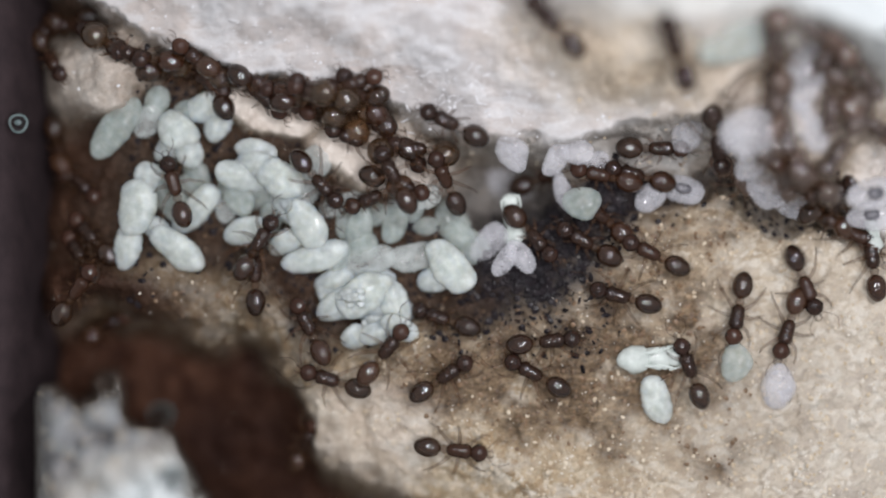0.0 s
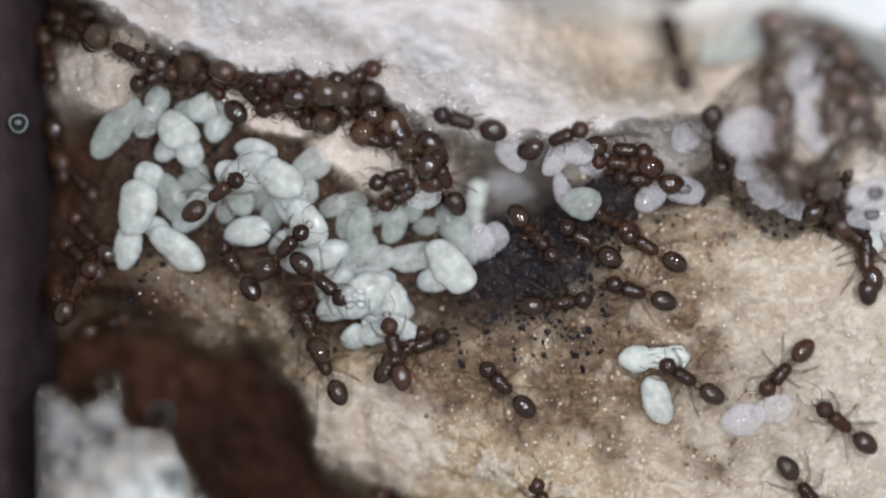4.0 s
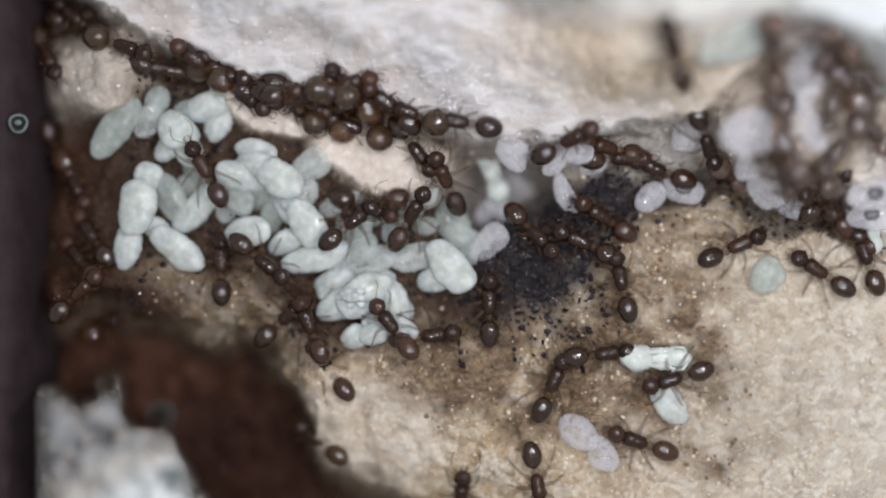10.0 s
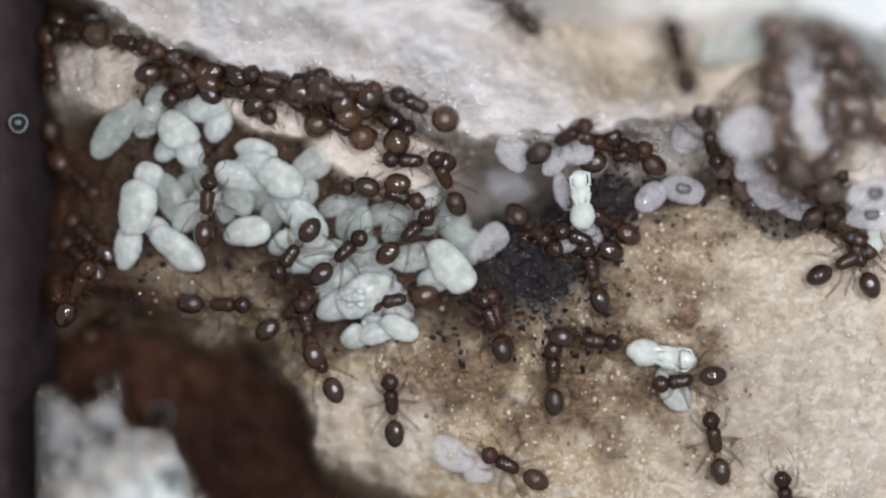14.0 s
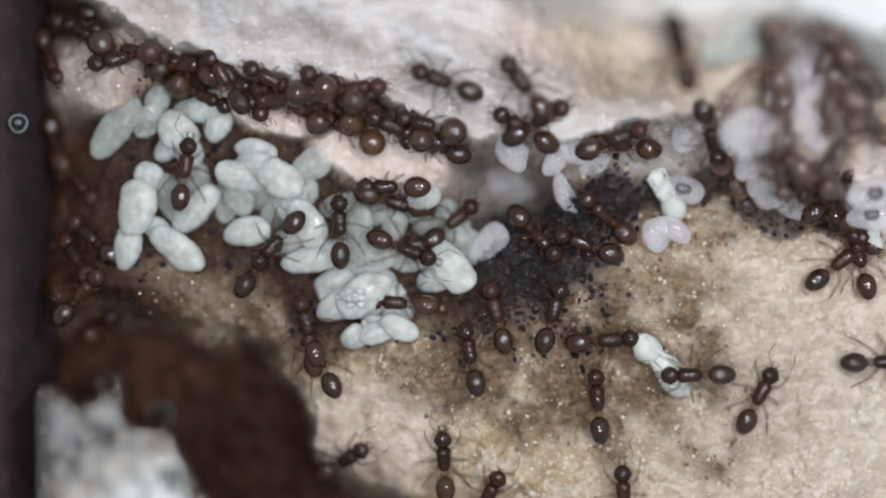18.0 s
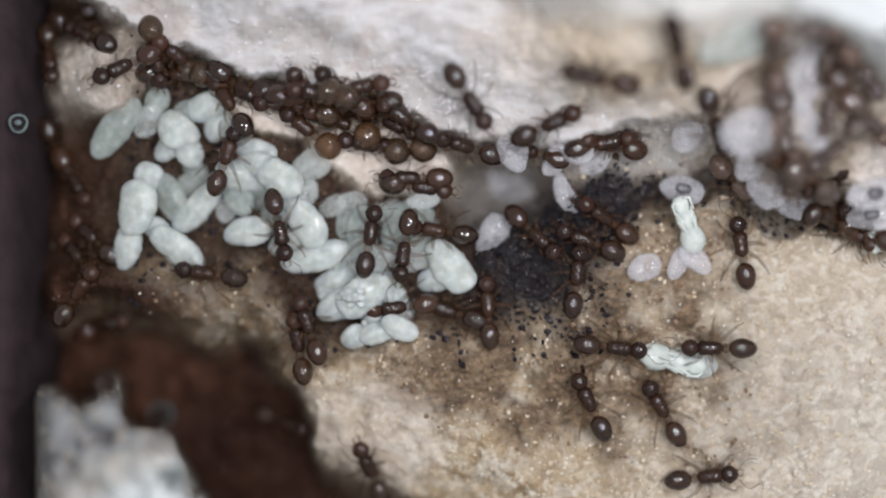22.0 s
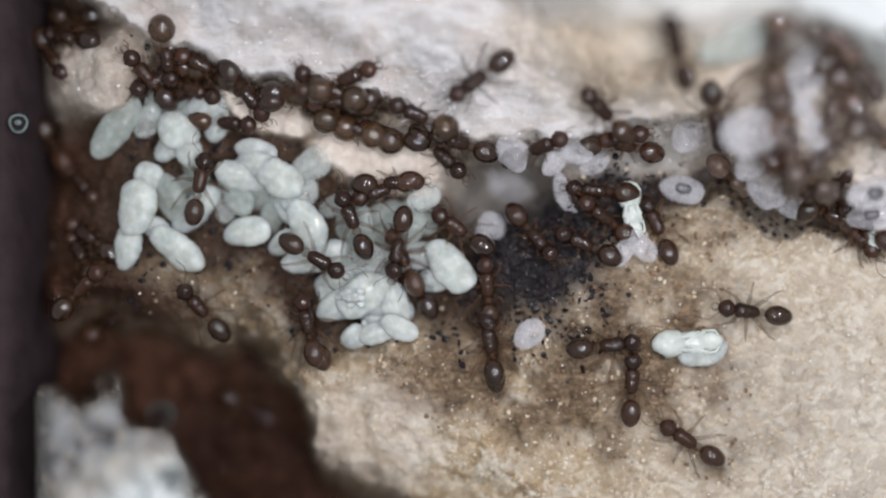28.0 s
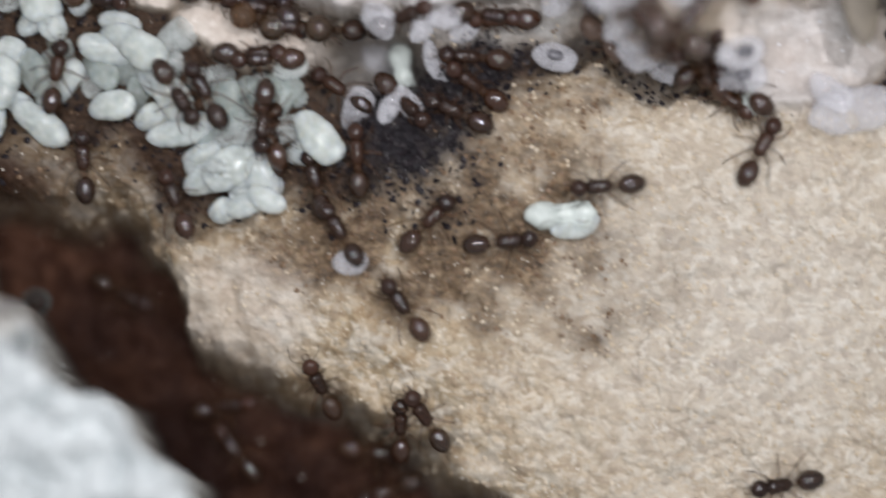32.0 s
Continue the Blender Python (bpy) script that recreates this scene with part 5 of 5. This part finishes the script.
    go("tender_two", [(0, 470, 410, 440, 460), (1, 460, 440, 500, 440), (2, 516, 470, 520, 400), (3, 500, 420, 488, 456), (8, 530, 500, 528, 446), (11, 480, 470, 395, 436), (12, 440, 430, 496, 426), (13, 510, 400, 530, 446), (14, 500, 470, 540, 418), (17, 560, 460, 520, 436), (18, 470, 450, 510, 406),
                      (19, 470, 440, 490, 392), (20, 450, 450, 470, 392), (21, 480, 440, 474, 380), (22, 500, 430, 488, 374), (23, 480, 330, 500, 390), (24, 570, 440, 520, 434), (25, 480, 440, 520, 412), (28, 580, 470, 530, 440), (29, 480, 400, 526, 440), (30, 570, 400, 532, 378), (31, 570, 420, 540, 372)], 44)
    go("tender_three", [(0, 580, 340, 545, 300), (7, 600, 560, 540, 540), (8, 500, 400, 540, 444), (9, 540, 480, 566, 436), (10, 640, 380, 600, 412), (11, 600, 420, 560, 462), (12, 680, 420, 620, 446), (13, 630, 440, 580, 470), (17, 602, 388, 592, 466), (18, 600, 370, 602, 444), (19, 610, 380, 592, 450), (20, 670, 440, 598, 456),
                        (21, 650, 430, 610, 466), (22, 660, 390, 648, 458), (23, 670, 440, 630, 462), (24, 660, 470, 600, 458), (25, 590, 500, 620, 574), (28, 610, 360, 640, 430), (29, 590, 350, 610, 402), (30, 590, 360, 616, 416), (31, 590, 370, 616, 420)], 40)
    go("tender_four", [(0, 700, 600, 660, 650), (6, 690, 600, 724, 644), (8, 690, 580, 724, 612), (10, 680, 560, 710, 600), (11, 730, 580, 700, 534), (12, 690, 526, 762, 526), (13, 674, 518, 746, 530), (14, 674, 536, 742, 524), (17, 672, 518, 742, 526), (18, 674, 534, 746, 540), (19, 698, 522, 758, 542), (20, 684, 546, 752, 540),
                       (21, 680, 534, 786, 542), (22, 674, 548, 742, 540), (23, 730, 500, 792, 552), (24, 690, 480, 740, 510), (25, 700, 500, 760, 504), (28, 700, 430, 730, 494), (30, 710, 450, 732, 520), (32, 700, 420, 724, 500)], 24)
    go("tender_five", [(0, 690, 300, 706, 330), (7, 720, 330, 728, 280), (8, 718, 330, 712, 410), (9, 730, 440, 726, 384), (9.5, 730, 400, 690, 446), (10, 740, 360, 712, 410), (12, 720, 400, 690, 408), (13, 700, 380, 664, 440), (14, 740, 400, 700, 436), (17, 720, 460, 674, 434), (18, 740, 450, 688, 430), (19, 690, 450, 702, 412),
                       (20, 690, 460, 702, 406), (23, 720, 470, 726, 410), (24, 740, 410, 726, 462), (28, 700, 460, 710, 406), (32, 700, 470, 706, 410)], 40)
    go("tender_six", [(0, 780, 300, 800, 345), (16, 780, 300, 800, 345), (17, 800, 420, 768, 462), (19, 840, 330, 790, 370), (20, 790, 350, 762, 396), (21, 724, 408, 818, 414), (22, 732, 402, 826, 416), (23, 772, 380, 842, 432), (24, 782, 382, 832, 436), (25, 792, 380, 834, 436), (28, 790, 390, 842, 426), (29, 800, 370, 846, 406), (31, 810, 370, 854, 402)], 30)
    held = [(0, 908, 392, 100), (1, 964, 386, 100), (2, 926, 388, 80), (3, 856, 378, 85), (5, 830, 350, 70), (6, 802, 340, 66), (7, 812, 354, 70), (8, 812, 346, 74), (9, 816, 318, 100), (10, 872, 310, 110), (11, 946, 322, 116), (12, 882, 344, 100), (13, 966, 316, 100), (14, 1028, 352, 96),
                  (17, 1114, 346, 112), (18, 1178, 344, 120), (19, 1128, 352, 92), (20, 1246, 372, 110), (21, 1270, 392, 100), (22, 1216, 396, 110), (23, 1268, 384, 90), (24, 1226, 366, 88), (25, 1186, 362, 70), (26, 1166, 368, 140), (27, 1140, 372, 215), (28, 1118, 374, 280), (29, 1046, 368, 266), (30, 968, 346, 260), (31, 946, 354, 276), (32, 935, 352, 280)]
    bear("pupa", held, 34)
    bear("clear_husk", [(t, u + 16, v + 62, turn + 30) for t, u, v, turn in held], 22)
    bear("clear_husk_two", [(t, u - 14, v + 70, turn - 40) for t, u, v, turn in held], 18)
    bear("small_larva", [(0, 1150, 350, 40), (16, 1150, 350, 40), (18, 1160, 418, 100), (20, 1158, 462, 0), (21, 1174, 462, -50), (22, 1140, 474, 20), (23, 1012, 542, -10), (24, 1100, 554, 80), (25, 1106, 542, 80), (28, 936, 592, 40), (29, 924, 692, 60), (30, 858, 712, -30), (31, 850, 690, 0), (32, 850, 690, 0)], 20)
    bear("store", [(0, 826, 430, -38), (19, 826, 430, -38), (20.5, 810, 424, -30), (21.5, 760, 420, -10), (22.5, 700, 416, 20)], 18)
    bear("store_two", [(0, 866, 430, 42), (19, 866, 430, 42), (21, 868, 424, 50), (22.5, 872, 414, 60), (26, 868, 412, 70), (32, 862, 420, 60)], 14)
    bear("store_three", [(0, 800, 396, -62), (18.5, 800, 396, -62), (20, 790, 384, -50), (21, 760, 380, -30), (22, 722, 384, 10)], 14)
    hang("rim_dark", -60, -30, [(0, 215, 92), (3, 172, 85), (6, 182, 78), (9, 175, 62), (12, 166, 68), (14, 178, 70), (17, 202, 86), (19, 182, 80), (22, 196, 82), (24, 186, 80), (28, 166, 74), (30, 182, 66)])
    hang("rim_brown", 60, 4, [(0, 265, 126), (3, 266, 116), (6, 314, 110), (9, 250, 112), (12, 266, 116), (14, 264, 130), (17, 270, 126), (19, 282, 120), (22, 265, 130), (24, 272, 130), (28, 292, 140), (30, 300, 146)])
    hang("rim_amber", 60, 26, [(0, 318, 114), (3, 336, 118), (6, 330, 106), (9, 348, 126), (12, 340, 110), (14, 322, 130), (17, 316, 150), (19, 320, 150), (22, 332, 124), (24, 332, 128), (28, 346, 120), (30, 400, 94)])
    hang("rim_brown_two", 52, 18, [(0, 370, 120), (3, 396, 126), (6, 396, 130), (9, 390, 150), (12, 388, 130), (14, 366, 146), (17, 366, 136), (19, 380, 130), (22, 386, 142), (24, 366, 174), (28, 352, 214), (30, 370, 220)])
    hang("rim_dark_two", -30, -36, [(0, 396, 190), (3, 436, 200), (6, 366, 190), (9, 420, 160), (12, 430, 160), (14, 372, 166), (17, 412, 150), (19, 426, 212), (22, 430, 222), (24, 420, 152), (28, 292, 174), (30, 296, 146)])
    hang("row_dark", 50, -12, [(0, 500, 180), (3, 512, 176), (6, 538, 166), (9, 478, 170), (12, 490, 170), (14, 452, 188), (17, 476, 180), (19, 490, 174), (22, 490, 170), (24, 515, 180), (28, 480, 180), (30, 505, 180)])
    hang("row_dark_two", -55, 8, [(0, 560, 162), (3, 556, 162), (6, 546, 176), (9, 576, 166), (12, 570, 166), (14, 522, 166), (17, 532, 166), (19, 570, 166), (22, 576, 166), (24, 566, 166), (28, 566, 166), (30, 566, 166)])
    hang("row_amber", -50, -12, [(0, 612, 176), (3, 604, 162), (6, 612, 180), (9, 612, 172), (12, 612, 172), (14, 606, 182), (17, 616, 176), (19, 630, 176), (22, 612, 172), (24, 630, 176), (28, 626, 176), (30, 626, 176)])
    hang("row_amber_two", -30, -36, [(0, 592, 206), (3, 576, 214), (6, 570, 214), (9, 552, 214), (12, 566, 218), (14, 560, 220), (17, 576, 214), (19, 548, 218), (22, 580, 202), (24, 590, 220), (28, 576, 212), (30, 576, 214)])
    hang("row_brown", -50, 8, [(0, 668, 170), (3, 660, 160), (6, 650, 176), (9, 660, 176), (12, 664, 178), (14, 652, 172), (17, 640, 172), (19, 600, 170), (22, 690, 180), (24, 600, 176), (28, 650, 176), (30, 600, 178)])
    hang("plate_amber", -36, -32, [(0, 630, 234), (3, 646, 240), (6, 616, 220), (9, 600, 234), (12, 620, 210), (14, 616, 206), (17, 616, 216), (19, 626, 214), (22, 580, 258), (24, 626, 214), (28, 610, 226), (30, 620, 214)])
    hang("plate_amber_two", -50, -26, [(0, 652, 196), (3, 694, 212), (6, 690, 244), (9, 650, 212), (12, 664, 186), (14, 640, 244), (17, 664, 262), (19, 650, 240), (22, 650, 240), (24, 604, 254), (28, 660, 240), (30, 670, 260)])
    hang("plate_amber_three", -50, -20, [(0, 672, 268), (3, 706, 258), (6, 740, 286), (9, 686, 244), (12, 660, 246), (14, 700, 252), (17, 800, 232), (19, 690, 266), (22, 700, 268), (24, 696, 240), (28, 690, 250), (30, 720, 280)])
    hang("plate_dark", -50, -24, [(0, 720, 264), (3, 760, 252), (6, 746, 252), (9, 722, 216), (12, 726, 222), (14, 696, 214), (17, 788, 262), (19, 746, 236), (22, 756, 236), (24, 730, 238), (28, 736, 250), (30, 746, 262)])
    hang("end_amber", -56, -14, [(0, 788, 272), (3, 790, 306), (6, 706, 192), (9, 772, 216), (12, 762, 206), (14, 786, 210), (17, 806, 226), (19, 790, 240), (22, 748, 264), (24, 738, 246), (28, 786, 226), (30, 800, 284)])
    hang("end_dark", -58, -10, [(0, 840, 240), (3, 868, 222), (6, 870, 254), (9, 864, 226), (12, 840, 226), (14, 782, 288), (17, 822, 270), (19, 796, 274), (22, 870, 274), (24, 866, 274), (28, 860, 270), (30, 860, 284)])
    hang("lip_brown", 50, 12, [(0, 660, 312), (3, 742, 322), (6, 622, 346), (9, 610, 350), (12, 602, 352), (14, 650, 332), (17, 642, 346), (19, 670, 340), (22, 696, 326), (24, 690, 312), (28, 646, 326), (30, 640, 326)])
    hang("lip_brown_two", -55, 10, [(0, 706, 330), (3, 790, 316), (6, 692, 346), (9, 702, 350), (12, 702, 350), (14, 702, 326), (17, 772, 316), (19, 702, 346), (22, 776, 316), (24, 776, 320), (28, 722, 322), (30, 752, 336)])
    hang("web_brown", 60, -6, [(0, 1115, 262), (6, 1040, 262), (12, 1052, 290), (19, 1040, 262), (24, 1018, 264), (29, 1050, 258)])
    hang("web_dark", -60, -6, [(0, 1112, 322), (6, 1156, 284), (12, 1112, 274), (19, 1152, 264), (24, 1112, 268), (29, 1162, 272)])
    hang("web_dark_two", -50, -18, [(0, 1172, 322), (6, 1196, 326), (12, 1210, 308), (15.5, 1080, 280), (19, 952, 246), (24, 1026, 316), (29, 1112, 342)])
    hang("web_dark_three", 46, -24, [(0, 920, 330), (6, 950, 252), (12, 966, 278), (19, 910, 236), (24, 940, 250), (29, 905, 285)])
    for i, (ob, u, off, a) in enumerate(DRIFT):
        drift(ob, u, off, a, 300 + i)
    for i, ob in enumerate(STAY):
        fidget(ob, 100 + i)


motions()
